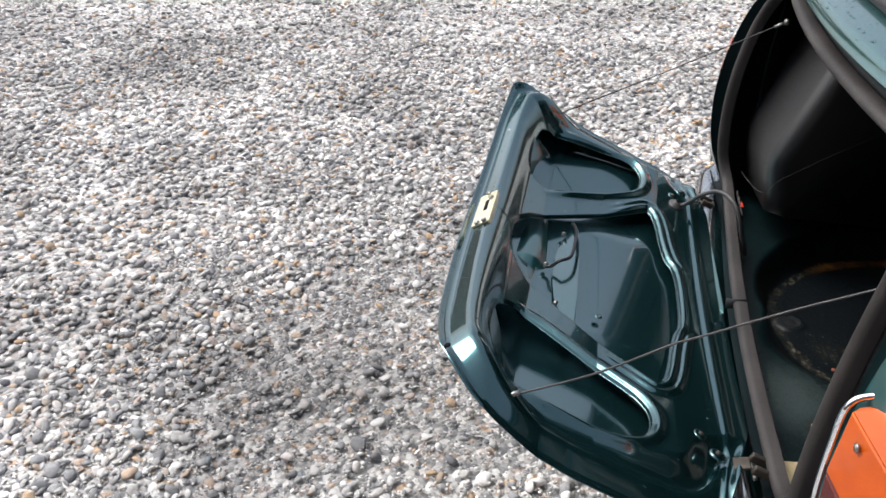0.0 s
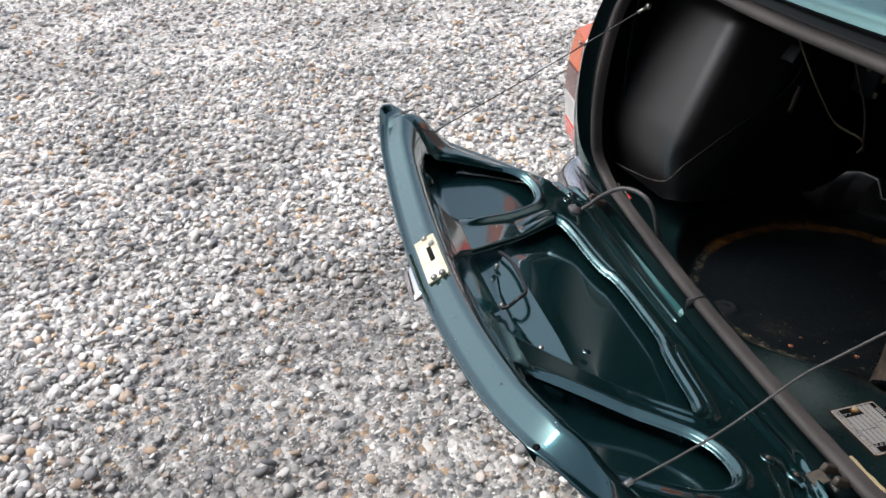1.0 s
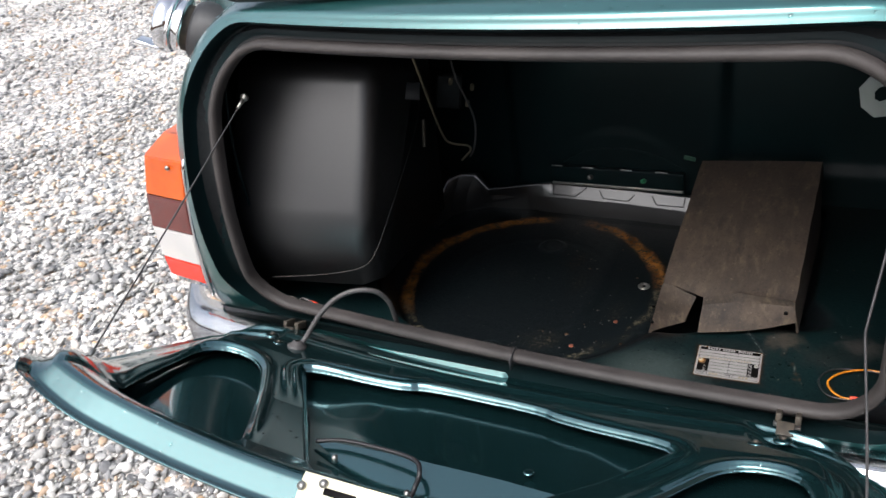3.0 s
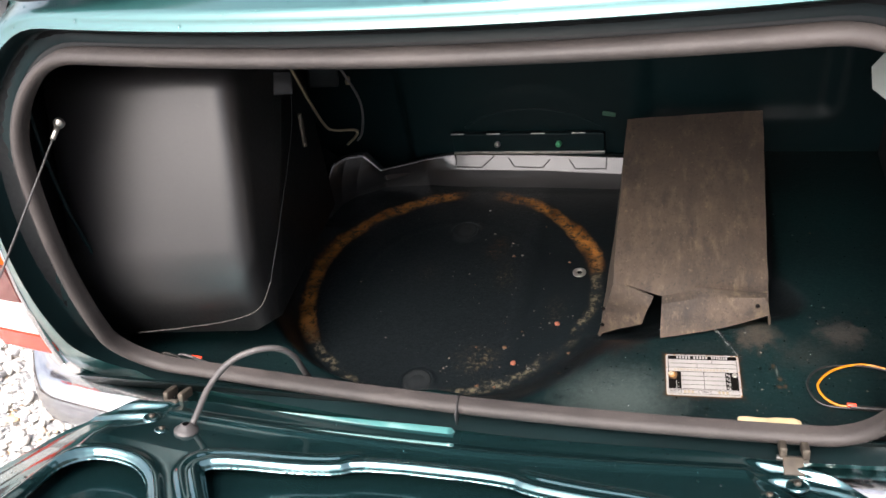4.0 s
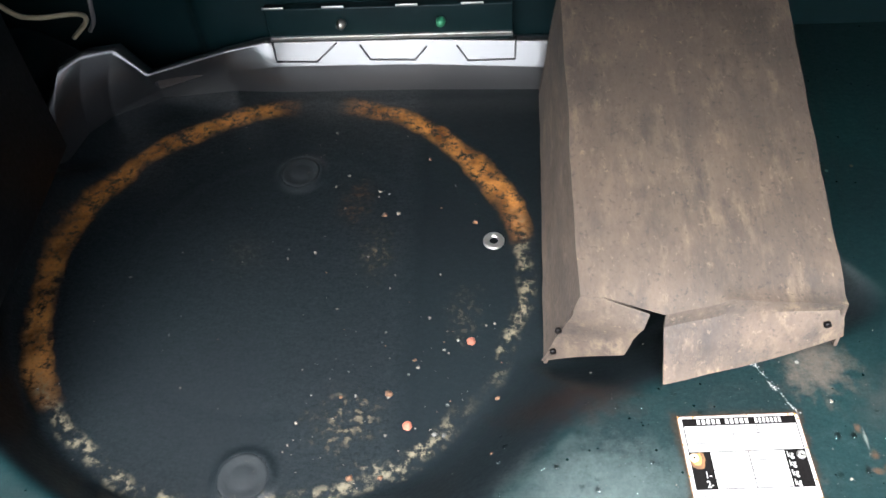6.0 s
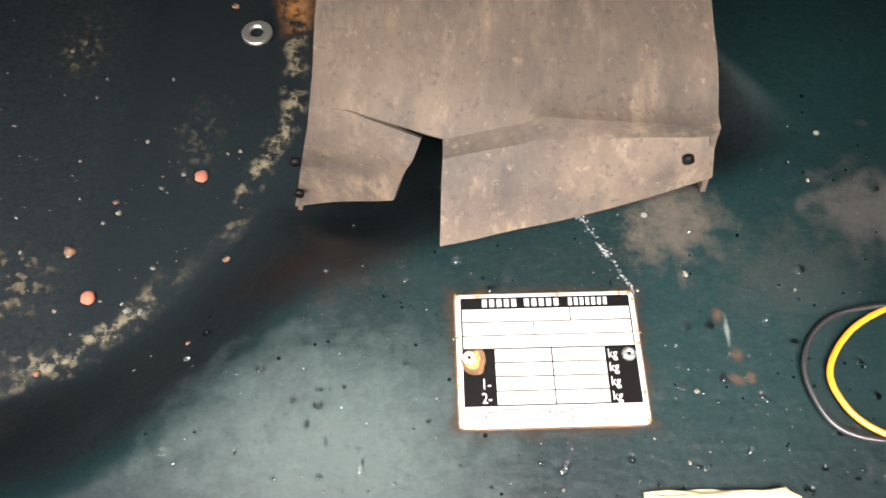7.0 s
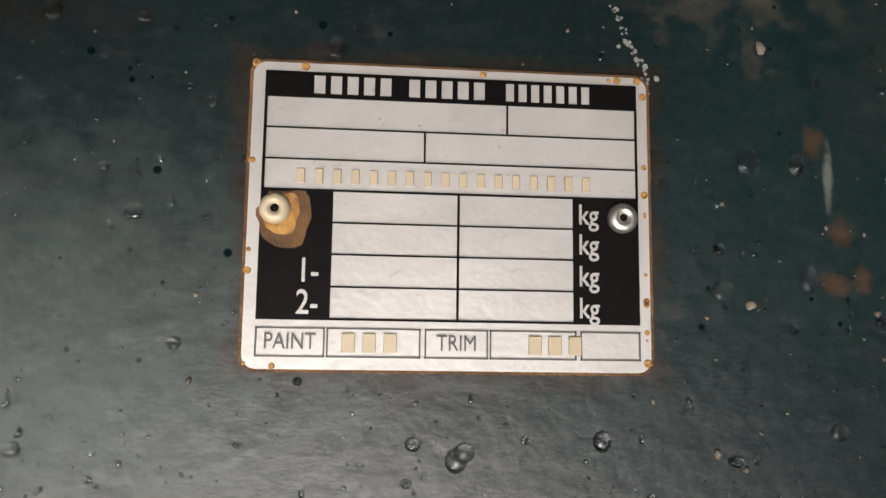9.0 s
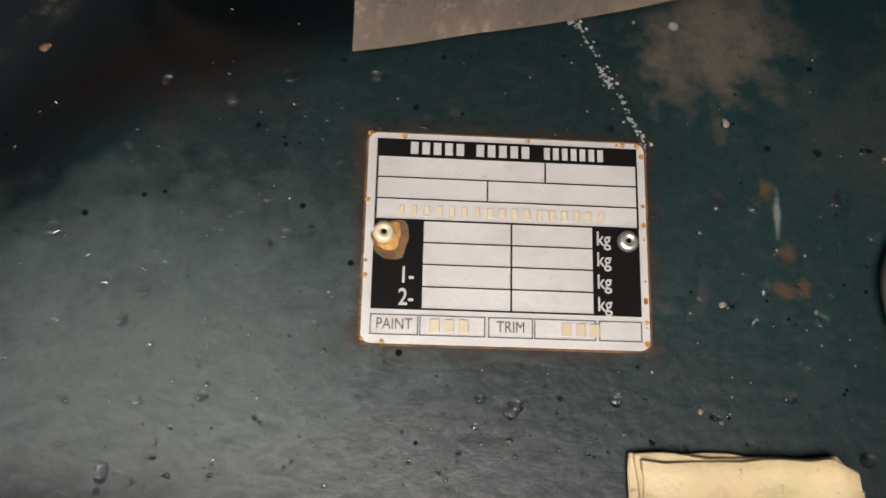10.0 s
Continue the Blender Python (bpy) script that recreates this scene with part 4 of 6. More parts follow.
# tail lamps
def tail_lamp(side):
    """A tall cluster: chrome rim, four coloured lens sections, sloping top."""
    heights = (0.49, 0.50, 0.558, 0.626, 0.695, 0.768, 0.80)

    def sec(z):
        """Inner and outer edge and face of the lamp at height z."""
        return (np.interp(z, heights, (0.612, 0.610, 0.603, 0.590, 0.581, 0.573, 0.571)), np.interp(z, heights, (0.724, 0.724, 0.720, 0.714, 0.702, 0.686, 0.680)),
                np.interp(z, heights, (0.041, 0.038, 0.032, 0.027, 0.029, 0.041, 0.051)))

    def slab(z0, z1, top=False, grow=0.0, set_back=0.0, back=0.10):
        bm = bmesh.new()
        rows = []
        levels = [(z0, 0.0), (z1, 0.0)] + ([(z1 + 0.018, 0.060)] if top else [])
        for z, lean in levels:
            xi, xo, yf = sec(min(z, 0.768))
            yf += lean + set_back
            c = 0.008
            prof = [(xi + 0.03 - grow, back), (xi - grow, yf + c), (xi + c - grow, yf), (xo - c + grow, yf + 0.013), (xo + grow, yf + c + 0.013), (xo + grow, back + 0.06)]
            rows.append([bm.verts.new((side * x + (0.034 if side > 0 else 0.0), y - (0.018 if side > 0 else 0.0), z - (0.012 if side > 0 else 0.0))) for x, y in prof])
        n = len(rows[0])
        for low, high in zip(rows, rows[1:]):
            for i in range(n):
                bm.faces.new((low[i], low[(i + 1) % n], high[(i + 1) % n], high[i]))
        bm.faces.new(rows[0][::-1])
        bm.faces.new(rows[-1])
        bmesh.ops.recalc_face_normals(bm, faces=bm.faces)
        bmesh.ops.bevel(bm, geom=[e for e in bm.edges if len(e.link_faces) == 2 and e.calc_face_angle() > 0.4], offset=0.002, segments=2, affect="EDGES")
        return bm

    rim = part("tail_lamp", slab(0.486, 0.764, False, 0.006, 0.014), CHROME, car, "tall rear lamp cluster with chrome rim")
    for name, z0, z1, mat, label, top in (("amber_lens", 0.6965, 0.768, AMBER, "bright orange indicator lens", True), ("stop_lens", 0.6275, 0.6945, BROWNRED, "dark brown red lens", False),
                                          ("reversing_lens", 0.5585, 0.6260, CLEARLENS, "clear ribbed lens", False), ("red_lens", 0.513, 0.5570, REDLENS, "bright red lens", False)):
        part(name, slab(z0, z1, top), mat, rim, label, flat=True)
    inner = [(z, *sec(min(z, 0.768))) for z in (0.490, 0.54, 0.60, 0.66, 0.72, 0.768)]
    line = [(side * (xi - 0.001) + (0.034 if side > 0 else 0.0), yf - 0.001 - (0.018 if side > 0 else 0.0), z - (0.012 if side > 0 else 0.0)) for z, xi, xo, yf in inner]
    x, y, z = line[-1]
    line += [(x - side * 0.001, y + 0.022, z + 0.014), (x + side * 0.012, y + 0.052, z + 0.024)]
    part("chrome_bead", tube(line, 0.0042 if side < 0 else 0.0036, 8), CHROME, rim, "bright chrome bead along the lamp")
    for z in (0.755,):
        xi, xo, yf = sec(z)
        part("lens_screw", disc(0.0045, 0.004, pose(side * (xi + 0.042) + (0.034 if side > 0 else 0.0), yf + 0.001 - (0.018 if side > 0 else 0.0), z - (0.012 if side > 0 else 0.0), 90), 14, 0.001), STEEL, rim, "small steel screw")
    return rim


for side in (-1, 1):
    tail_lamp(side)

# bumper
path = []
for i in range(61):
    x = -0.79 + 1.58 * i / 60
    path.append((x, -0.020 - 0.03 * x + 0.09 * x * x + 3.0 * max(abs(x) - 0.68, 0) ** 1.5, 0.385))
P = []
for i, p in enumerate(path):
    P.append([(p[0], p[1] + a, p[2] + b) for a, b in ((0.045, 0.052), (0.012, 0.056), (-0.006, 0.050), (-0.018, 0.034), (-0.024, 0.010), (-0.022, -0.015), (-0.010, -0.036), (0.030, -0.046))])
bm = grid_mesh(P)
bmesh.ops.solidify(bm, geom=bm.faces[:], thickness=0.003)
part("bumper", bm, CHROME, car, "bright chrome rear bumper blade")

# fuel filler cap on the flank
fm = Matrix.Translation((-0.640, 0.235, 0.935)) @ Vector((-0.82, -0.36, 0.42)).to_track_quat("Z", "Y").to_matrix().to_4x4() @ Matrix.Scale(1.3, 4)
cap = part("filler_cap", lathe([(0.0, 0.060), (0.020, 0.060), (0.034, 0.056), (0.038, 0.050), (0.038, 0.040), (0.036, 0.034), (0.036, 0.022), (0.040, 0.018), (0.0, 0.018)], 32, fm), CHROME, car, "chrome locking fuel filler cap")
neck = part("filler_neck", lathe([(0.032, -0.03), (0.032, 0.020), (0.034, 0.022)], 32, fm), OLDSTEEL, cap, "dull brown steel filler neck")
part("grommet", lathe([(0.032, 0.006), (0.037, 0.007), (0.040, 0.003), (0.042, -0.002), (0.044, -0.006), (0.044, -0.03)], 32, fm), DARKRUBBER, neck, "black rubber grommet round the neck")
axis = (fm.to_3x3() @ Vector((0, 0, 1))).normalized()
down = (Vector((0, 0, -1)) + axis * axis.z).normalized()
across = axis.cross(down)
at = fm @ Vector((0, 0, 0.046)) + down * 0.049 + axis * 0.016
lm = Matrix(((axis.x, across.x, down.x, at.x), (axis.y, across.y, down.y, at.y), (axis.z, across.z, down.z, at.z), (0, 0, 0, 1)))
lever = part("cap_lever", block(0.062, 0.034, 0.007, lm, 0.003), CHROME, cap, "chrome cap lever")
part("hinge_pin", disc(0.006, 0.040, lm @ pose(-0.018, 0, -0.007, 90), 14, 0.001), STEEL, lever, "lever hinge pin")
part("clamp_band", lathe([(0.0385, 0.030), (0.0405, 0.031), (0.0405, 0.036), (0.0385, 0.037)], 32, fm), CHROME, cap, "raised chrome band round the cap")

# wheels
for sx in (-1, 1):
    for wy in (0.62, 2.45):
        wm = pose(sx * 0.668, wy, 0.252, 0, 90, 0) @ Matrix.Diagonal((1, 1, 0.8, 1))
        wheel = part("wheel", lathe([(0.150, -0.070), (0.235, -0.072), (0.250, -0.050), (0.252, 0.0), (0.250, 0.050), (0.235, 0.072), (0.150, 0.070)], 40, wm), TYRE, car, "black tyre")
        part("rim", lathe([(0.0, 0.055 * sx), (0.06, 0.058 * sx), (0.12, 0.045 * sx), (0.150, 0.066 * sx), (0.155, 0.0), (0.150, -0.066 * sx)], 32, wm), STEEL, wheel, "steel wheel rim")


# ---------------- boot lid, hanging open ----------------
LID_Y = (0.05, -0.05, -0.10, -0.213, -0.327, -0.392, -0.403, -0.446, -0.50)
FRAME_Z = (0.445, 0.470, 0.485, 0.515, 0.560, 0.616, 0.6265, 0.6205, 0.590)
SKIN_Z = (0.425, 0.455, 0.472, 0.505, 0.532, 0.575, 0.590, 0.598, 0.57)
BOW = (0.10, 0.17, 0.24, 0.27, 0.30, 0.30, 0.30, 0.30, 0.30)


def along(y, table):
    return np.interp(-y, [-v for v in LID_Y], table)


def lid_z(x, y, table=FRAME_Z):
    roll = 0.035 * step(0.44, 0.54, np.abs(x)) * (1 - step(-0.27, -0.44, y))
    return along(y, table) + along(y, BOW) * x * x * np.where(x > 0, 0.77, 1.0) - roll


def lid_outline(v, right):
    """Half width of the lid at v, 0 at the hinge, 1 at the free edge."""
    q = np.linspace(-0.2, 1.2, 281)
    at = (0, 0.03, 0.08, 0.15, 0.25, 0.40, 0.60, 0.75, 0.84, 0.90, 0.95, 1.0, 1.2)
    pointed = np.interp(q, at, (0.440, 0.480, 0.506, 0.521, 0.528, 0.531, 0.532, 0.530, 0.521, 0.505, 0.485, 0.460, 0.37))
    rounded_off = np.interp(q, at, (0.405, 0.452, 0.492, 0.518, 0.535, 0.546, 0.549, 0.546, 0.539, 0.528, 0.508, 0.470, 0.30))
    rows = [np.interp(v, q, np.convolve(np.pad(t, 5, mode="edge"), np.ones(11) / 11, mode="valid")) for t in (pointed, rounded_off)]
    return np.where(right, rows[1], rows[0])


def lid_edge(x):
    """Where the free edge of the lid runs, bowed in plan."""
    return -0.452 + np.where(x > 0, 0.15, 0.080) * x ** 2 + np.where(x > 0, 0.5, 0.7) * np.clip(np.abs(x) - 0.34, 0, 1) ** 2


RIM_S = (0.0, 0.0015, 0.008, 0.0105, 0.015, 0.038, 0.0435, 0.049, 0.09)     # in from the free edge
RIM_Z = (0.6350, 0.6365, 0.6295, 0.6285, 0.6290, 0.6435, 0.6450, 0.6435, 0.6200)     # upturned lip, valley, sloping strip, inner step


def rim_z(x, s):
    lift = np.where(x < 0, 1.1, 0.0) * np.clip(np.abs(x) - 0.33, 0, 1) ** 2
    return np.interp(s, RIM_S, RIM_Z) + 0.30 * x * x * np.where(x > 0, 0.77, 1.0) + lift


def sweep_z(x, y):
    """Height of the lid's rim on its corners and flanks; the lid hangs a little askew."""
    right, x = x > 0, np.abs(x)
    front = 0.635 + np.where(right, 0.231, 0.30) * x * x + np.where(right, 0.0, 1.1) * np.clip(x - 0.33, 0, 1) ** 2
    flank_z = np.interp(-y, (0.0, 0.06, 0.12, 0.195, 0.245, 0.279, 0.3135, 0.348, 0.384, 0.404, 0.417), (0.452, 0.472, 0.500, 0.540, 0.566, 0.586, 0.615, 0.643, 0.666, 0.679, 0.688))
    flank_z = flank_z + np.where(right, 0.0, 0.014 + 0.012 * step(0.34, 0.43, -y))
    w = 1 - (1 - step(0.42, 0.53, x)) * (1 - step(0.045, 0.13, y - lid_edge(x)))
    return front + (flank_z - front) * w, flank_z, w


def corner_outline(right):
    vo = np.linspace(0.02, 1, 60)
    xo = lid_outline(vo, right)
    xf = np.linspace(xo[-1], -0.30, 40)[1:]
    turn = 1 if right else -1
    xs, ys = np.concatenate((xo, xf)), np.concatenate((0.008 + vo * (lid_edge(turn * xo) - 0.008), lid_edge(turn * xf)))
    return [(float(a), float(b)) for a, b in zip(xs, ys)] + [(-0.30, 0.2), (float(xo[0]), 0.2)]


def inside_rim(X, Y):
    """Distance in from the lid's outline."""
    return -np.where(X > 0, polygon_distance(X, Y, corner_outline(True)), polygon_distance(-X, Y, corner_outline(False)))


def outer_z(X, Y, deep):
    """Height of the lid's outer skin, deep in from the outline."""
    out = Y - lid_edge(X)
    lip = rim_z(X, 0 * X) - 0.0018 - 1.07 * out - 0.3 * np.maximum(out - 0.05, 0)
    rim, flank_z, w = sweep_z(X, Y)
    side = step(0.38, 0.50, np.abs(X))
    base = lid_z(X, Y, FRAME_Z) + 0.004
    under = base + (flank_z - base) * w - 0.002 - (0.14 - 0.055 * side) * (1 - np.exp(-deep / (0.10 + 0.02 * side)))
    return np.minimum(np.maximum(lip, under), rim - 0.0022 - 0.62 * np.minimum(deep, 0.06))


U, V = np.meshgrid(np.linspace(-1, 1, 641), np.linspace(0, 1, 301))
XL = U * lid_outline(V, U > 0)
edge_y = lid_edge(XL)
YL = 0.008 - 0.02 * step(0.75, 1.0, np.abs(U)) * (1 - V) + V * (edge_y - 0.008)
SIDE = [(0.215, -0.352), (0.238, -0.306), (0.325, -0.172), (0.345, -0.150), (0.372, -0.137), (0.412, -0.138), (0.440, -0.158), (0.447, -0.20), (0.430, -0.31), (0.410, -0.358), (0.270, -0.370)]


def soften(poly):
    """Rounds a polygon's corners."""
    for _ in range(2):
        poly = [((1 - t) * a[0] + t * b[0], (1 - t) * a[1] + t * b[1]) for a, b in zip(poly, poly[1:] + poly[:1]) for t in (0.25, 0.75)]
    return poly


MIDDLE = [(-0.287, -0.112), (-0.125, -0.096), (-0.095, -0.074), (0.085, -0.074), (0.118, -0.090), (0.287, -0.112), (0.270, -0.138), (0.185, -0.248), (0.085, -0.372), (-0.085, -0.372), (-0.185, -0.248), (-0.270, -0.138)]
SIDE, MIDDLE = soften(SIDE), soften(MIDDLE)


def hole_distance(X, Y):
    side = np.minimum(polygon_distance(X, Y, SIDE), polygon_distance(-X, Y, SIDE))
    return side, polygon_distance(X, Y, MIDDLE)


# vertices just inside a hole slide on to its edge
side_sd, middle_sd = hole_distance(XL, YL)
sd = np.minimum(side_sd, middle_sd)
gone = sd < -0.0022
near = (sd < 0) & ~gone
e = 0.0005
gx = (np.minimum(*hole_distance(XL + e, YL)) - sd) / e
gy = (np.minimum(*hole_distance(XL, YL + e)) - sd) / e
XL, YL = np.where(near, XL - gx * sd, XL), np.where(near, YL - gy * sd, YL)
side_sd, middle_sd = hole_distance(XL, YL)
sd = np.minimum(side_sd, middle_sd)
zf, zs = lid_z(XL, YL), lid_z(XL, YL, SKIN_Z)
inward = inside_rim(XL, YL)
rim, _, w = sweep_z(XL, YL)
turned = rim + (np.interp(inward, RIM_S, RIM_Z) - 0.635) * (1 - np.where(XL > 0, 0.2, 0.75) * w)
turned = turned - np.where(XL < 0, 1.1, 0.0) * np.clip(-XL - 0.33, 0, 1) ** 2 * (1 - w) * (1 - np.exp(-inward / 0.012))
zf = zf + (turned - zf) * step(0.088 + 0.03 * step(0.30, 0.46, np.abs(XL)) * (1 - w), 0.051, inward) * step(0.0, 0.10, V)
rib = step(-0.345, -0.27, YL) * np.exp(-((side_sd - 0.014) / 0.0075) ** 2) * step(0.478, 0.455, np.abs(XL))
rib = rib + step(-0.21, -0.135, YL) * (0.9 * np.exp(-((middle_sd - 0.011) / 0.0060) ** 2) + 0.8 * np.exp(-((middle_sd - 0.026) / 0.006) ** 2) * step(0.09, 0.13, np.abs(XL)))
ZL = zf + 0.0070 * rib - 0.0055 * step(0.0045, 0.0, sd)

# drain groove beside the hinge edge
ZL = ZL + 0.004 * np.exp(-((V - 0.075) / 0.018) ** 2)
bm = grid_mesh([[p for p in zip(*r)] for r in zip(XL, YL, ZL)])
bm.verts.ensure_lookup_table()
bm.verts.index_update()
flags = gone.ravel()
doomed = [v for v in bm.verts if flags[v.index]]
bmesh.ops.delete(bm, geom=doomed, context="VERTS")
lid = part("boot_lid", bm, LIDGREEN, car, "open boot lid, glossy dark green inner pressing, wet")
US, VS = np.meshgrid(np.linspace(-1, 1, 161), np.linspace(0.10, 0.845, 81))
XS = US * (lid_outline(VS, US > 0) - 0.06)
YS = 0.008 + VS * (-0.463 + 0.080 * XS ** 2 - 0.008)
ZS = lid_z(XS, YS, SKIN_Z) - 0.008 - 0.010 * step(0.16, 0.26, np.abs(XS))
ZS = np.where(np.abs(XS) > 0.40, np.maximum(ZS, outer_z(XS, YS, np.maximum(inside_rim(XS, YS), 0)) + 0.004), ZS)
part("inner_skin", grid_mesh([[p for p in zip(*r)] for r in zip(XS, YS, ZS)]), LIDGREEN, lid, "dark green inside of the lid skin, wet")
U2, V2 = np.meshgrid(np.linspace(-1, 1, 121), np.linspace(0, 1, 121))
X2 = U2 * (lid_outline(V2, U2 > 0) - 0.0015)
edge2 = lid_edge(X2)
Y2 = 0.008 - 0.02 * step(0.75, 1.0, np.abs(U2)) * (1 - V2) + V2 * (edge2 - 0.008)
side2 = np.minimum(lid_outline(V2, X2 > 0) - np.abs(X2), V2 * 0.455)
deep2 = np.maximum(inside_rim(X2, Y2), 0)
Z2 = outer_z(X2, Y2, np.minimum(side2, deep2))
bm = grid_mesh([[p for p in zip(*r)] for r in zip(X2, Y2, Z2)])
bmesh.ops.reverse_faces(bm, faces=bm.faces)
part("outer_skin", bm, GREEN, lid, "dark green outer skin of the lid")


def on_lid(x, y, up=0.0, table=FRAME_Z):
    return Vector((x, y, float(lid_z(np.float64(x), np.float64(y), table)) + up))


def lid_frame(x, y, up=0.0, table=FRAME_Z):
    """A pose lying on the lid's surface, x along the car's width, y towards the hinge."""
    e = 0.01
    tx = (on_lid(x + e, y, 0, table) - on_lid(x - e, y, 0, table)).normalized()
    ty = (on_lid(x, y + e, 0, table) - on_lid(x, y - e, 0, table)).normalized()
    nz = tx.cross(ty).normalized()
    ty = nz.cross(tx)
    p = on_lid(x, y, 0, table) + nz * up
    return Matrix(((tx.x, ty.x, nz.x, p.x), (tx.y, ty.y, nz.y, p.y), (tx.z, ty.z, nz.z, p.z), (0, 0, 0, 1)))


# latch on the free edge
lm = Matrix.Translation((0.010, -0.4215, 0.6415)) @ Matrix.Rotation(radians(29), 4, "X")
latch = part("latch", block(0.118, 0.032, 0.004, lm, 0.0015), LATCHM, lid, "cream passivated steel latch plate")
part("latch_slot", block(0.040, 0.008, 0.003, lm @ pose(-0.008, 0.004, 0.0014), 0.001), PLATEBLACK, latch, "dark slot with the bolt")
part("latch_flange", block(0.118, 0.004, 0.030, lm @ pose(0, 0.017, -0.014), 0.001), LATCHM, latch)
for bx, by in ((-0.055, 0.003), (0.055, -0.004), (-0.030, 0.011), (0.056, 0.010)):
    part("latch_bolt", disc(0.0055, 0.005, lm @ pose(bx, by, 0.004), 6, 0.001), STEEL, latch, "zinc plated bolt head")

part("drain_hole", disc(0.0042, 0.0016, Matrix.Translation((0.465, -0.401, 0.6795)) @ Matrix.Rotation(radians(20), 4, "X"), 16), PLATEBLACK, lid, "small round hole")

# three studs of the outside handle and lamp, and the little lead to it
for sx, sy in ((-0.117, -0.287), (0.005, -0.312), (0.126, -0.286)):
    part("stud", disc(0.0045, 0.010, lid_frame(sx, sy, 0.004, SKIN_Z), 6, 0.001), STEEL, lid, "zinc plated stud and nut")
for sx, sy in ((0.124, -0.213),):
    part("screw_mark", lathe([(0.0, 0.001), (0.003, 0.0015), (0.006, 0.002), (0.007, 0.0)], 18, lid_frame(sx, sy, 0.001, SKIN_Z)), LIDGREEN, lid)
lead = [on_lid(x, y, u, SKIN_Z) for x, y, u in ((-0.155, -0.270, 0.010), (-0.115, -0.262, 0.020), (-0.055, -0.262, 0.026), (-0.005, -0.268, 0.028), (0.012, -0.286, 0.024), (0.010, -0.300, 0.008), (0.010, -0.312, 0.003))]
part("lamp_lead", tube(lead, 0.0032), BLACKWIRE, lid, "black electric lead")
strip_line = [(-0.168, -0.262), (-0.05, -0.255), (0.10, -0.252), (0.203, -0.254), (0.168, -0.280), (0.09, -0.293), (0.02, -0.300), (-0.05, -0.299), (-0.11, -0.288)]
part("stiffener", sheet(strip_line, 0.004, pose(0, 0, 0.5595, 8)), LIDGREEN, lid, "flat green reinforcing strip, wet", flat=True)
# lamp housing and handle on the outside, below the lid
hm = pose(0.010, -0.434, 0.588, -38)
part("number_lamp", block(0.092, 0.052, 0.030, hm, 0.013, 4), CHROME, lid, "chromed number lamp and handle housing")

# check wires
for top, mid, low, lab in (((-0.481, 0.129, 0.854), (-0.482, -0.10, 0.744), (-0.482, -0.327, 0.640), "taut"), ((0.495, 0.100, 0.838), (0.474, -0.115, 0.724), (0.492, -0.329, 0.626), "kinked")):
    t, k, b = Vector(top), Vector(mid), Vector(low)
    pts = [t, t.lerp(k, 0.5), t.lerp(k, 0.92), k, k.lerp(b, 0.10), k.lerp(b, 0.5), b]
    if lab == "kinked":
        pts[1] += Vector((0.004, 0, 0.006))
        pts[5] += Vector((0.002, 0, -0.006))
    wire = part("check_wire", tube(pts, 0.0014, 8), WIRE, car, lab + " steel check cable holding the lid")
    for p, q in ((t, k), (b, k)):
        d = (q - p).normalized()
        part("ferrule", bar([p, p + d * 0.012, p + d * 0.024], 0.0034, 10), STEEL, wire, "crimped steel ferrule")
    part("eye_bolt", disc(0.007, 0.010, pose(*t) @ Matrix.Rotation(radians(90), 4, "X"), 12, 0.002), STEEL, wire, "steel eye bolt")
    part("lid_bolt", disc(0.0065, 0.010, lid_frame(b.x, b.y, 0.004), 12, 0.003), STEEL, wire, "steel lid bolt")

# wiring tube between boot and lid
g = on_lid(-0.344, -0.060, 0.0)
tube_pts = [(-0.226, 0.075, 0.450), (-0.223, 0.062, 0.492), (-0.222, 0.053, 0.528), (-0.235, 0.042, 0.555), (-0.262, 0.026, 0.564), (-0.292, 0.009, 0.556), (-0.318, -0.014, 0.533), (-0.336, -0.040, 0.503), g - Vector((0, 0, 0.005))]
hose = part("wiring_tube", tube(tube_pts, 0.0043, 12), TUBE, car, "grey rubber sleeved wiring to the lid")
part("grommet", lathe([(0.005, 0.010), (0.009, 0.008), (0.012, 0.003), (0.016, 0.002), (0.016, -0.002)], 20, lid_frame(-0.344, -0.060, 0.001)), TUBE, hose, "rubber grommet in the lid")

# hinges
for hx in (-0.405, 0.405):
    hinge = part("hinge", block(0.022, 0.022, 0.004, pose(hx, -0.012, 0.4780, 12), 0.0015), OLDSTEEL, car, "bare steel boot hinge, half rusty")
    part("hinge_arm", block(0.008, 0.026, 0.013, pose(hx - 0.010, 0.012, 0.478, -25), 0.002), OLDSTEEL, hinge)
    part("hinge_arm", block(0.008, 0.026, 0.013, pose(hx + 0.014, 0.012, 0.478, -25), 0.002), OLDSTEEL, hinge)
    part("hinge_pin", bar([(hx - 0.016, 0.004, 0.470), (hx, 0.004, 0.470), (hx + 0.018, 0.004, 0.470)], 0.0035, 10), STEEL, hinge)
    part("hinge_pad", lathe([(0.0, 0.002), (0.008, 0.002), (0.012, 0.0005), (0.012, -0.002)], 20, lid_frame(hx, -0.045, 0.0)), LIDGREEN, hinge)
    part("hinge_bolt", disc(0.0045, 0.004, lid_frame(hx, -0.045, 0.003), 6, 0.001), OLDSTEEL, hinge)
    side_x = hx + (0.030 if hx < 0 else -0.030)
    part("hinge_pad", lathe([(0.0, 0.0015), (0.007, 0.0015), (0.010, 0.0005), (0.010, -0.002)], 20, lid_frame(side_x, -0.066, 0.0)), LIDGREEN, hinge)
    part("hinge_bolt", disc(0.004, 0.004, lid_frame(side_x, -0.066, 0.002), 6, 0.001), OLDSTEEL, hinge)

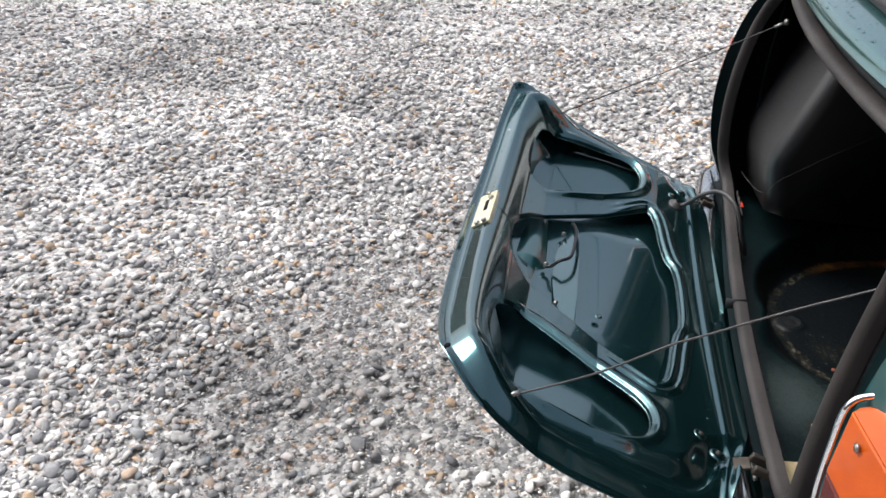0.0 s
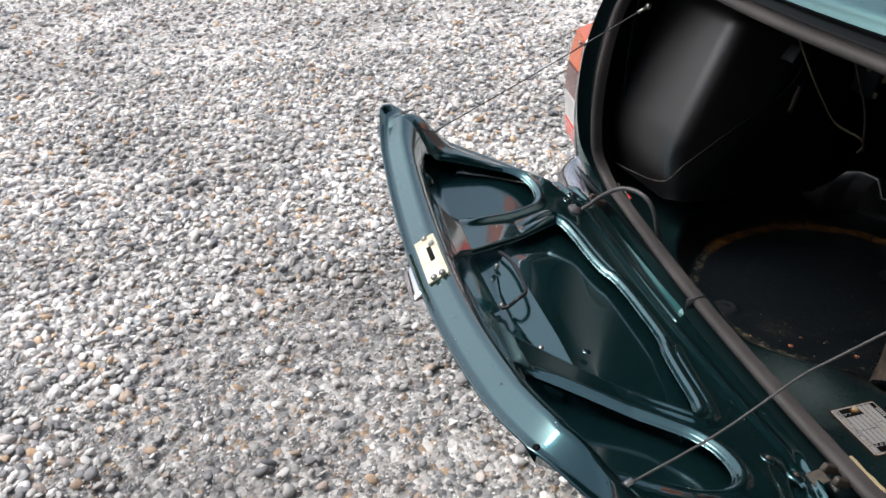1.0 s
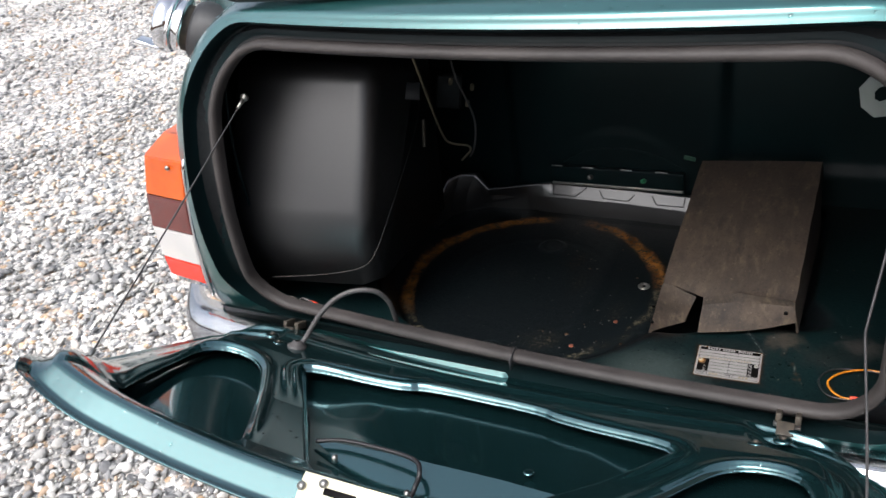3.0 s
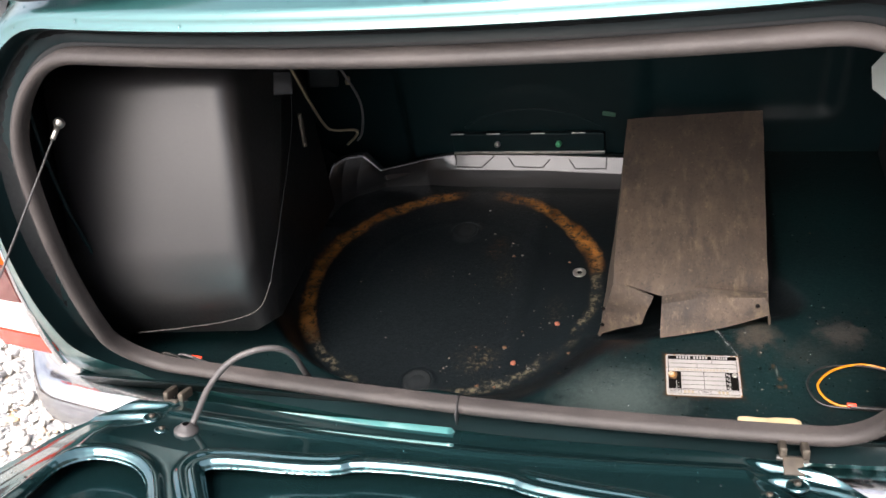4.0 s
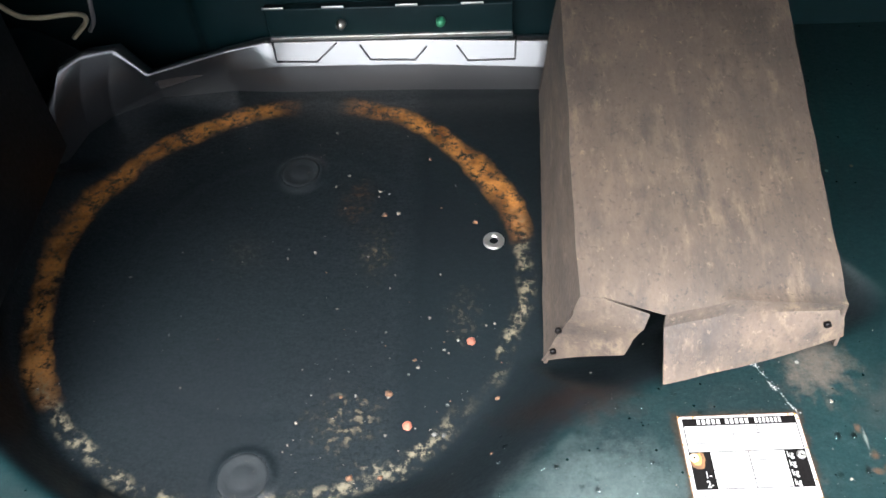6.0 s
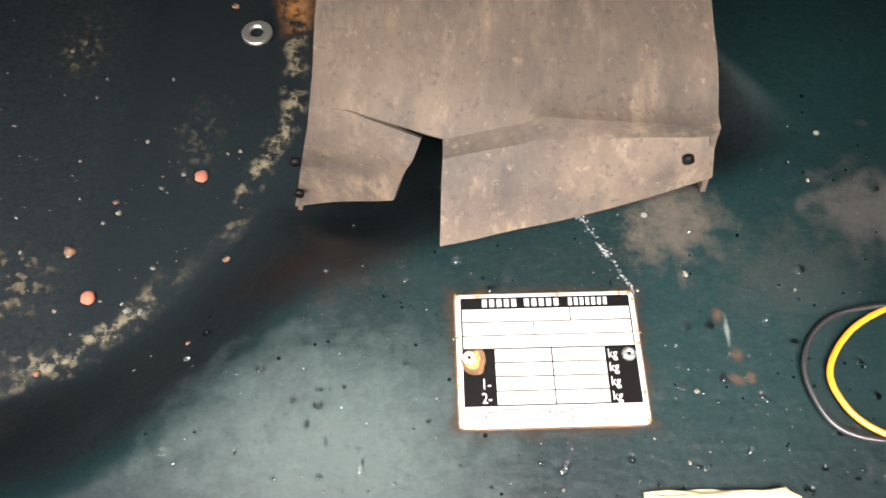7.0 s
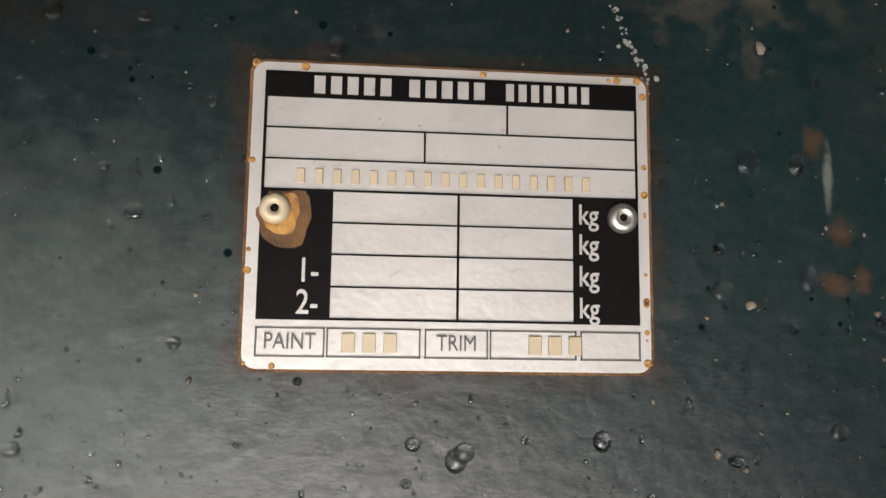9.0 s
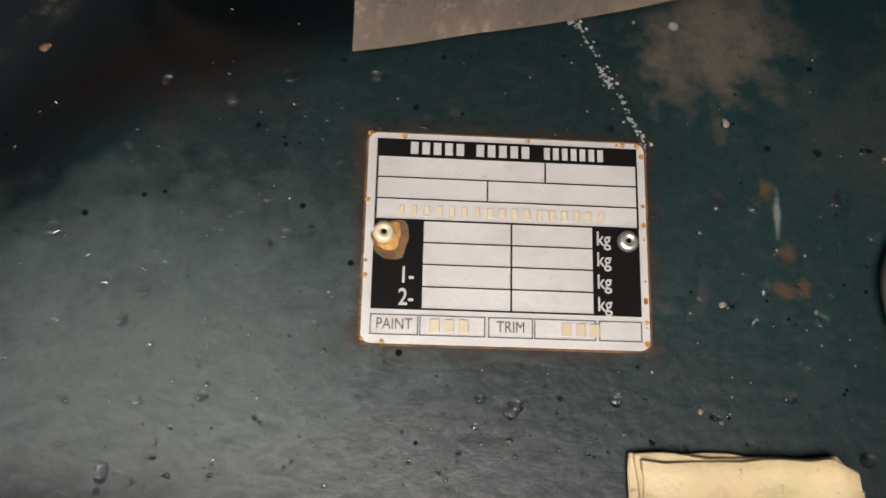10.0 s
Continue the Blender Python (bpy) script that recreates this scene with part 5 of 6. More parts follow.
# ---------------- in the boot ----------------
# fuel tank: a leaning, pillowed black box
def tank_mesh():
    bm = bmesh.new()
    c = [(-0.574, 0.092, 0.618), (-0.268, 0.100, 0.634), (-0.268, 0.209, 0.884), (-0.576, 0.218, 0.888),
         (-0.588, 0.108, 0.486), (-0.282, 0.114, 0.512), (-0.274, 0.372, 0.845), (-0.590, 0.365, 0.845),
         (-0.570, 0.470, 0.470), (-0.325, 0.470, 0.470), (-0.330, 0.520, 0.915), (-0.570, 0.520, 0.915)]
    v = [bm.verts.new(p) for p in c]
    for k in (0, 4):
        for i in range(4):
            j = (i + 1) % 4
            bm.faces.new((v[k + i], v[k + 4 + i], v[k + 4 + j], v[k + j]))
    bm.faces.new(v[0:4])
    bm.faces.new(v[8:12][::-1])
    bmesh.ops.recalc_face_normals(bm, faces=bm.faces)
    bm.edges.ensure_lookup_table()
    face = {v[0], v[1], v[2], v[3]}
    bmesh.ops.bevel(bm, geom=[e for e in bm.edges if e.verts[0] in face or e.verts[1] in face], offset=0.036, segments=7, profile=0.5, affect="EDGES")
    return bm


tank = part("fuel_tank", tank_mesh(), TANKBLACK, car, "satin black painted fuel tank")
seam = [(-0.500, 0.092, 0.512), (-0.420, 0.094, 0.526), (-0.330, 0.099, 0.545), (-0.285, 0.106, 0.565), (-0.264, 0.122, 0.600), (-0.266, 0.20, 0.650), (-0.276, 0.325, 0.724), (-0.272, 0.36, 0.80)]
part("tank_seam", tube(seam[:5], 0.0009, 8), SEAMGREY, tank, "bare edge of the tank flange")
part("tank_seam", tube(seam[4:], 0.0005, 8), BLACK, tank)
part("tank_strap", block(0.005, 0.009, 0.052, pose(-0.272, 0.345, 0.705, -15), 0.002), OLDSTEEL, tank, "short steel strap end")

# cables behind the tank
part("battery_cable", tube([(-0.232, 0.268, 0.905), (-0.240, 0.30, 0.850), (-0.262, 0.37, 0.745), (-0.284, 0.44, 0.655), (-0.283, 0.468, 0.628), (-0.262, 0.495, 0.612), (-0.268, 0.515, 0.590), (-0.298, 0.530, 0.560)], 0.0023), CABLE, car, "dirty cream electric cable")
part("battery_cable", tube([(-0.225, 0.40, 0.90), (-0.232, 0.42, 0.80), (-0.222, 0.46, 0.69), (-0.246, 0.494, 0.612), (-0.272, 0.520, 0.575)], 0.0020), TUBE, car, "thin grey brake pipe")
bracket = part("terminal_block", block(0.050, 0.020, 0.070, pose(-0.300, 0.52, 0.72, 0, 10, 20), 0.004), BLACK, car, "black terminal block with dirty tags")
for tx, tz in ((-0.286, 0.745), (-0.255, 0.700), (-0.240, 0.735)):
    part("tag", block(0.008, 0.008, 0.014, pose(tx, 0.505, tz, 10, 15, 30), 0.003), CABLE, bracket, "cream connector tag")
part("clip", block(0.036, 0.006, 0.032, pose(-0.268, 0.315, 0.800, -30, 8, 20), 0.002), BLACK, car, "grey clip plate")
for i in range(2):
    part("sill_wire", tube([(-0.480 + 0.02 * i, 0.092, 0.455), (-0.470 + 0.03 * i, 0.086, 0.476), (-0.450 + 0.03 * i, 0.082, 0.478), (-0.430 + 0.035 * i, 0.090, 0.452)], 0.002), TUBE if i else SEAMGREY, car, "dirty wiring beside the sill")
part("red_tag", block(0.016, 0.005, 0.004, pose(-0.415, 0.088, 0.470, 0, 20, 10), 0.0015), REDPVC, car, "small red wire tag")

# seat-belt style angle bracket along the bulkhead
strip = part("bulkhead_bracket", block(0.288, 0.012, 0.052, pose(-0.003, 0.670, 0.466), 0.002), BULK, car, "pressed steel angle along the bulkhead")
part("bracket_lip", block(0.288, 0.004, 0.006, pose(-0.003, 0.663, 0.452), 0.001), STEEL, strip)
for pts in (((-0.1457, 0.6636, 0.4462), (-0.1436, 0.6531, 0.4266), (-0.0939, 0.6523, 0.4252), (-0.0684, 0.6629, 0.4448)),
            ((-0.0408, 0.6612, 0.4416), (-0.0291, 0.6529, 0.4264), (0.0248, 0.6522, 0.4250), (0.0392, 0.6596, 0.4387)),
            ((0.0751, 0.6596, 0.4388), (0.0878, 0.6511, 0.4229), (0.1437, 0.6513, 0.4232), (0.1448, 0.6640, 0.4469))):
    corners = [Vector(p) + Vector((0, -0.001, 0.0005)) for p in pts]
    dense = [corners[i].lerp(corners[i + 1], k / 5) for i in range(3) for k in range(5)] + [corners[3]]
    part("tab_edge", bar(dense, 0.0011, 6), BLACKWIRE, strip, "dark edge of a pressed tab")
for bx in (-0.058, 0.058):
    part("bracket_bolt", disc(0.006, 0.016, pose(bx, 0.660, 0.473, 70), 6, 0.001), material("green_bolt", (0.02, 0.22, 0.10), (0.10, 0.20, 0.12), rough=0.4, metal=0.3) if bx > 0 else STEEL, strip, "bolt end")
for bx in (-0.135, -0.065, 0.02, 0.095):
    part("spot_weld", block(0.026, 0.002, 0.003, pose(bx, 0.6635, 0.494), 0.001), STEEL, strip)

part("paint_mark", block(0.024, 0.0012, 0.009, pose(0.150, 0.6765, 0.525, 0, 12), 0.0005), MARKGREEN, car, "small green paint mark on the bulkhead")
part("pressed_arch", tube([(-0.122, 0.6775, 0.500), (-0.085, 0.6775, 0.522), (-0.040, 0.6775, 0.535), (0.006, 0.6775, 0.538), (0.050, 0.6775, 0.534), (0.095, 0.6775, 0.521), (0.134, 0.6775, 0.500)], 0.0016, 8), BULK, car, "low pressed arch in the bulkhead")
part("side_flange", tube([(-0.520, 0.112, 0.60), (-0.523, 0.110, 0.70), (-0.522, 0.118, 0.80), (-0.512, 0.128, 0.885)], 0.0026, 8), BULK, car, "thin dark flange beside the tank")

# pale plate with a hole in the upper corner
hx, hy, hz = 0.466, 0.150, 0.880
bm = bmesh.new()
out = [(0.026, 0.008), (0.022, 0.026), (0.004, 0.031), (-0.013, 0.027), (-0.027, 0.010), (-0.022, -0.014), (-0.006, -0.029), (0.023, -0.029)]
ro = [bm.verts.new((x, 0, z)) for x, z in out]
ri = [bm.verts.new((0.0095 * x / math.hypot(x, z), 0, 0.0095 * z / math.hypot(x, z))) for x, z in out]
for i in range(len(out)):
    j = (i + 1) % len(out)
    bm.faces.new((ro[i], ro[j], ri[j], ri[i]))
bmesh.ops.solidify(bm, geom=bm.faces[:], thickness=0.003)
bmesh.ops.transform(bm, matrix=pose(hx, hy, hz, 0, 0, 20), verts=bm.verts)
part("corner_plate", bm, PALEPLATE, car, "pale grey green plate with a round hole", flat=True)

# ---------------- maker's plate ----------------
PW, PH = 0.0935, 0.0708
pm = pose(0.3105, 0.1455, 0.4408, 0, 0, 2.6)


def on_plate(u, v, up):
    return pm @ Matrix.Translation(((u - 0.5) * PW, (0.5 - v) * PH, up))


def plate_area(u0, v0, u1, v1, up, thick=0.0003, bevel=0.0):
    return block((u1 - u0) * PW, (v1 - v0) * PH, thick, on_plate((u0 + u1) / 2, (v0 + v1) / 2, up), bevel, 1)


bm = sheet(rounded(PW / 2, -PH / 2, PH / 2, 0.0032, 0.0032, 6, 4), 0.0010, pm)
RIM = material("dark_brown_rust", (0.045, 0.020, 0.006), (0.10, 0.048, 0.014), rough=0.85, scale=120, fine=600, bump=0.3)
idplate = part("makers_plate", bm, PLATE, car, "aluminium maker's plate with black print, edges rusting", flat=True)
part("rust_rim", sheet(rounded(PW / 2 + 0.0008, -PH / 2 - 0.0007, PH / 2 + 0.0007, 0.0036, 0.0036, 6, 4), 0.0006, pm), RIM, idplate, "thin rusty edge round the plate", flat=True)
T = 0.0012
for u0, v0, u1, v1 in ((0.030, 0.030, 0.972, 0.118), (0.030, 0.430, 0.205, 0.845), (0.803, 0.430, 0.972, 0.845)):
    part("black_field", plate_area(u0, v0, u1, v1, T), PLATEBLACK, idplate, "black printed field", flat=True)
LINES = [(0.030, 0.118, 0.037, 0.43), (0.966, 0.118, 0.972, 0.43), (0.03, 0.218, 0.972, 0.223), (0.03, 0.322, 0.972, 0.327), (0.03, 0.423, 0.972, 0.430),
         (0.633, 0.118, 0.638, 0.218), (0.425, 0.223, 0.430, 0.322), (0.205, 0.529, 0.803, 0.534), (0.205, 0.632, 0.803, 0.637), (0.205, 0.736, 0.803, 0.741),
         (0.205, 0.838, 0.803, 0.845), (0.511, 0.43, 0.517, 0.84)]
for a in LINES:
    part("printed_line", plate_area(*a, T + 0.0001), PLATEBLACK, idplate, flat=True)
for u0, u1 in ((0.030, 0.195), (0.199, 0.425), (0.435, 0.590), (0.594, 0.810), (0.820, 0.972)):
    for a in ((u0, 0.868, u1, 0.873), (u0, 0.957, u1, 0.962), (u0, 0.868, u0 + 0.004, 0.962), (u1 - 0.004, 0.868, u1, 0.962)):
        part("printed_line", plate_area(*a, T), PLATEINK, idplate, flat=True)
for start, letters in ((0.150, 5), (0.386, 5), (0.632, 7)):
    for i in range(letters):
        u = start + 0.0410 * i if letters == 5 else start + 0.0325 * i
        part("pale_bar", plate_area(u, 0.044, u + (0.027 if letters == 5 else 0.020), 0.103, T + 0.0003), PLATE, idplate, "pale bar", flat=True)
for i in range(17):
    u = 0.115 + i * 0.0445
    part("stamped_bar", plate_area(u, 0.356, u + 0.019, 0.404, T + 0.0003, 0.0004, 0.0001), STAMP, idplate, "pale stamped bar", flat=True)
for u0 in (0.235, 0.285, 0.335, 0.690, 0.740, 0.790):
    part("stamped_bar", plate_area(u0, 0.885, u0 + 0.032, 0.945, T + 0.0003, 0.0004, 0.0001), STAMP, idplate, "pale stamped bar", flat=True)


def writing(text, u, v, size, mat, up):
    cu = bpy.data.curves.new("writing", "FONT")
    cu.offset = 0.00006 if mat is PLATE else 0.0
    cu.body, cu.size, cu.align_x, cu.align_y, cu.extrude = text, size, "CENTER", "CENTER", 0.00012
    tmp = bpy.data.objects.new("writing", cu)
    scene.collection.objects.link(tmp)
    me = bpy.data.meshes.new_from_object(tmp.evaluated_get(bpy.context.evaluated_depsgraph_get()))
    bpy.data.objects.remove(tmp)
    me.materials.clear()
    me.materials.append(mat)
    ob = new("lettering", me)
    ob.matrix_basis = on_plate(u, v, up) @ Matrix.Diagonal((0.8, 1.0, 1.0, 1.0))
    ob.parent = idplate
    return tagged(ob, "printed " + text)


for v in (0.485, 0.585, 0.690, 0.795):
    writing("kg", 0.842, v, 0.0068, PLATE, T + 0.0003)
writing("1-", 0.150, 0.690, 0.0078, PLATE, T + 0.0003)
writing("2-", 0.150, 0.792, 0.0078, PLATE, T + 0.0003)
writing("PAINT", 0.112, 0.914, 0.0052, PLATEINK, T + 0.0002)
writing("TRIM", 0.513, 0.914, 0.0052, PLATEINK, T + 0.0002)
for u, mat, lab in ((0.066, STAMP, "rusty hollow rivet"), (0.930, STEEL, "hollow aluminium rivet")):
    rivet = part("rivet", lathe([(0.0009, 0.0004), (0.0010, 0.0016), (0.0020, 0.0021), (0.0031, 0.0017), (0.0036, 0.0006), (0.0036, 0.0)], 24, on_plate(u, 0.490, T)), mat, idplate, lab)
    part("rivet_hole", disc(0.0011, 0.0004, on_plate(u, 0.490, T + 0.0008), 12), PLATEBLACK, idplate)
rng = random.Random(5)
# rust bloom round one rivet and along the edges
vs = []
for k in range(26):
    a = 2 * math.pi * k / 26
    r = 0.0043 + 0.0016 * noise.noise(Vector((math.cos(a) * 1.7, math.sin(a) * 1.7, 1)))
    vs.append((r * math.cos(a) + 0.001, r * math.sin(a) * (1.25 if math.sin(a) < 0 else 1) - 0.0004))
bm = sheet(vs, 0.0002, on_plate(0.072, 0.495, T + 0.0002))
stain = [(x * 1.45 + 0.0004, y * 1.4 - 0.0008) for x, y in vs]
part("rust_stain", sheet(stain, 0.00012, on_plate(0.072, 0.495, T + 0.00016)), RIM, idplate, "dark brown stain", flat=True)
part("rust_bloom", bm, RUST, idplate, "orange rust bloom round the rivet", flat=True)
for k in range(24):
    s = rng.random()
    u, v = [(s, 0.012), (0.990, s), (s, 0.990), (0.006, s)][rng.choice((0, 1, 1, 1, 2, 3, 3))]
    r = 0.0004 + 0.0009 * rng.random()
    part("rust_fleck", disc(r, 0.0004, on_plate(u, v, 0.0010), 7, r2=r * 0.6), RUST, idplate, flat=True)

# scratches and stray flecks on the plate
for k in range(14):
    u, v = 0.22 + 0.58 * rng.random(), 0.15 + 0.66 * rng.random()
    long = k < 6
    m = on_plate(u, v, T + 0.00005) @ Matrix.Rotation(radians(rng.choice((25, 30, 38, 34, 150))), 4, "Z")
    part("scratch" if long else "bright_fleck", block(0.002 + 0.004 * rng.random() if long else 0.0005, 0.00018 if long else 0.0005, 0.0001, m, 0), STAMP, idplate, flat=True)

# ---------------- loose things ----------------
# battery cover
def cover_mesh():
    """A five-sided worn board cover: top sloping up to the back, torn open at the front corner."""
    bm = bmesh.new()
    top = {}
    nx, ny = 30, 34
    fl, fr, br, bl = Vector((0.187, 0.258, 0.497)), Vector((0.392, 0.244, 0.501)), Vector((0.400, 0.602, 0.572)), Vector((0.187, 0.607, 0.556))
    for j in range(ny + 1):
        for i in range(nx + 1):
            s, t = i / nx, j / ny
            p = fl.lerp(fr, s).lerp(bl.lerp(br, s), t)
            p.z += 0.004 * math.sin(math.pi * s) * math.sin(math.pi * t) + 0.0018 * noise.noise(p * 22)
            p.x += 0.0015 * noise.noise(p * 30 + Vector((4, 0, 0)))
            top[i, j] = bm.verts.new(p)
    for j in range(ny):
        for i in range(nx):
            bm.faces.new((top[i, j], top[i + 1, j], top[i + 1, j + 1], top[i, j + 1]))
    # worn lip along the front fold
    for i in range(17, nx + 1):
        top[i, 0].co.z += 0.0028
        top[i, 1].co.z -= 0.0012
    # hanging sides
    def skirt(keys, low, bend=Vector((0, 0, 0))):
        ups = [top[k] if isinstance(k, tuple) else k for k in keys]
        mids = []
        rows = 5
        for n, v in enumerate(ups):
            col = [v]
            q = low(n / (len(ups) - 1))
            for r in range(1, rows + 1):
                p = v.co.lerp(q, r / rows) + bend * (1.0 if r == 1 else 0.6 if r == 2 else 0.2 if r < rows else 0.0)
                p += Vector((0.0015 * noise.noise(p * 25), 0.0015 * noise.noise(p * 25 + Vector((0, 3, 0))), 0))
                col.append(bm.verts.new(p))
            mids.append(col)
        for a, b in zip(mids, mids[1:]):
            for r in range(rows):
                bm.faces.new((a[r], a[r + 1], b[r + 1], b[r]))
    skirt([(0, j) for j in range(ny + 1)], lambda s: Vector((0.163, 0.262, 0.383)).lerp(Vector((0.172, 0.620, 0.392)), s))
    skirt([(nx, j) for j in range(ny + 1)], lambda s: Vector((0.400, 0.242, 0.446)).lerp(Vector((0.410, 0.620, 0.41)), s))
    skirt([(i, ny) for i in range(nx + 1)], lambda s: Vector((0.172, 0.622, 0.40)).lerp(Vector((0.410, 0.620, 0.41)), s))
    # front: short flap left of the tear, long tongue right of it
    cut0, cut1 = 8, 10
    flap = []
    for i in range(3, 17):
        sag = (i - 3) / 7 if i <= 10 else 1 - (i - 10) / 7
        top[i, 0].co += Vector((0, -0.009, -0.009)) * sag
        top[i, 1].co += Vector((0, -0.003, -0.003)) * sag
    for i in range(cut0 + 2):
        drop = max(0.0, (i - 2) / 7)
        flap.append(top[i, 0] if i <= 2 else bm.verts.new(top[i, 0].co + Vector((-0.005, 0.001, -0.003)) * drop + Vector((0, 0.0005, -0.002))))
    skirt(flap, lambda s: Vector((0.161, 0.264, 0.383 + 0.006 * s)).lerp(Vector((0.227, 0.238, 0.438)), s), Vector((-0.001, -0.006, -0.001)))
    skirt([(i, 0) for i in range(cut1, nx + 1)], lambda s: Vector((0.254, 0.205, 0.446)).lerp(Vector((0.396, 0.236, 0.470)), s) + Vector((0, 0, -0.006 * math.sin(math.pi * s))), Vector((0, 0.004, -0.004)))
    bmesh.ops.remove_doubles(bm, verts=bm.verts, dist=1e-5)
    bmesh.ops.recalc_face_normals(bm, faces=bm.faces)
    bmesh.ops.solidify(bm, geom=bm.faces[:], thickness=0.003)
    return bm


cover = tagged(part("battery_cover", cover_mesh(), BOARD), "worn brown fibreboard battery cover, torn at the front corner", "battery cover")
cover.data.set_sharp_from_angle(angle=radians(32))
for p in ((0.172, 0.256, 0.448), (0.169, 0.255, 0.415), (0.380, 0.238, 0.484)):
    part("rivet_hole", disc(0.003, 0.003, pose(*p, 90), 10), PLATEBLACK, cover, "dark rivet hole")
# washer
tagged(part("washer", lathe([(0.0048, 0.0), (0.0048, 0.0022), (0.0105, 0.0022), (0.0112, 0.0016), (0.0112, 0.0), (0.0048, 0.0)], 28, pose(0.117, 0.412, 0.3760)), STEEL), "small zinc plated steel washer lying in the wheel well", "washer")

# yellowed folded card against the sill
card = tagged(new("folded_card"), "yellowed folded card lying against the boot sill", "card")
for k in range(3):
    bm = block(0.073 - 0.002 * k, 0.043, 0.0016, None, 0.0006, 1)
    bmesh.ops.subdivide_edges(bm, edges=[e for e in bm.edges if e.calc_length() > 0.02], cuts=8, use_grid_fill=True)
    for v in bm.verts:
        v.co.z += 0.0009 * noise.noise(v.co * 60 + Vector((k, 0, 0)))
        v.co.x += 0.0026 * noise.noise(v.co * 55 + Vector((0, k, 7)))
        v.co.y += 0.0026 * noise.noise(v.co * 55 + Vector((3, k, 0)))
        if v.co.x > 0.030 and v.co.y > 0.014:
            v.co.y -= 0.006 * (v.co.x - 0.030) / 0.006
    bmesh.ops.transform(bm, matrix=pose(0.3885 + 0.0012 * k, 0.0600 - 0.0006 * k, 0.4418 + 0.0017 * k, 1, 0, 1.5 + k), verts=bm.verts)
    part("card_fold", bm, CARD, card)
part("green_edge", block(0.030, 0.005, 0.0016, pose(0.405, 0.0395, 0.4455, 1), 0.0005), GREENTAPE, card, "green printed edge")
part("sill_clip", block(0.015, 0.018, 0.009, pose(0.340, 0.048, 0.4415), 0.002), BLACK, car, "black sill clip")

# yellow and black wires
loop = tagged(new("wire_loop"), "yellow wire loop with a black wire on the boot floor", "wire")
yl = [(0.600, 0.150, 0.450), (0.545, 0.168, 0.447), (0.505, 0.178, 0.446), (0.470, 0.166, 0.445), (0.450, 0.142, 0.4445), (0.454, 0.122, 0.4445), (0.468, 0.110, 0.4445), (0.485, 0.107, 0.446), (0.54, 0.108, 0.447), (0.60, 0.11, 0.45)]
part("yellow_wire", tube(yl, 0.0016, 10), YELLOW, loop, "yellow insulated wire")
bl = [(x - (0.012 if 3 <= i <= 6 else 0.0), y + (0.004 if 2 < i < 5 else -0.002), z - 0.0006) for i, (x, y, z) in enumerate(yl)]
part("black_wire", tube(bl, 0.0014, 8), BLACKWIRE, loop, "black insulated wire")
part("sleeve", tube([(0.482, 0.1065, 0.446), (0.510, 0.106, 0.446), (0.56, 0.107, 0.447)], 0.0032, 10), BLACKWIRE, loop, "black heat-shrink sleeve")
part("red_band", tube([(0.479, 0.1082, 0.4475), (0.484, 0.108, 0.448), (0.489, 0.1078, 0.448)], 0.0028, 10), REDPVC, loop, "red band")


# crumbs, chips and drops on the boot floor
def floor_z(x, y):
    i, j = int(round((x + 0.598) / 1.196 * 299)), int(round((y - 0.036) / 0.646 * 169))
    return float(Zf[min(max(j, 0), 169), min(max(i, 0), 299)])


def scatter(count, seed, x0, x1, y0, y1, low, high, flat, fine):
    rng = np.random.default_rng(seed)
    bm = bmesh.new()
    bmesh.ops.create_icosphere(bm, subdivisions=2 if fine else 1, radius=1.0)
    base, tri = np.array([v.co[:] for v in bm.verts]), np.array([[v.index for v in f.verts] for f in bm.faces])
    bm.free()
    V, F = [], []
    for k in range(count):
        x, y = x0 + (x1 - x0) * rng.random(), y0 + (y1 - y0) * rng.random()
        s = low + (high - low) * rng.random() ** 3
        p = base * (s * (0.7 + 0.6 * rng.random()), s * (0.7 + 0.6 * rng.random()), s * flat)
        if not fine:
            p = p * (1 + 0.25 * rng.standard_normal((len(base), 1)))
        V.append(p + (x, y, floor_z(x, y) + 0.0001))
        F.append(tri + k * len(base))
    return np.concatenate(V), np.concatenate(F)


CRUMB = material("grit", (0.05, 0.043, 0.035), (0.12, 0.10, 0.08), rough=0.85, scale=180)
tagged(stuff_mesh("grit", [scatter(30, 3, -0.08, 0.12, 0.14, 0.34, 0.0004, 0.0018, 0.6, False), scatter(20, 4, -0.10, 0.02, 0.30, 0.60, 0.0006, 0.003, 0.6, False),
                           scatter(45, 6, 0.24, 0.56, 0.07, 0.30, 0.0004, 0.0016, 0.6, False), scatter(260, 7, 0.18, 0.56, 0.06, 0.24, 0.0002, 0.0007, 0.6, False), scatter(40, 8, -0.33, 0.12, 0.15, 0.60, 0.0005, 0.002, 0.6, False)], CRUMB),
       "pale grit and paint flakes on the boot floor", "grit", kind="stuff")
FLAKE = material("rust_flake", (0.05, 0.022, 0.010), (0.10, 0.048, 0.020), rough=0.85, scale=200)
tagged(stuff_mesh("rust_flakes", [scatter(16, 31, -0.03, 0.13, 0.15, 0.34, 0.0005, 0.0042, 0.06, False), scatter(14, 32, -0.20, 0.10, 0.28, 0.60, 0.0005, 0.0040, 0.06, False)], FLAKE),
       "brown rust flakes on the wheel well floor", "rust", kind="stuff")
PALE = material("pale_silt", (0.035, 0.036, 0.033), (0.085, 0.08, 0.07), rough=0.85, scale=200)
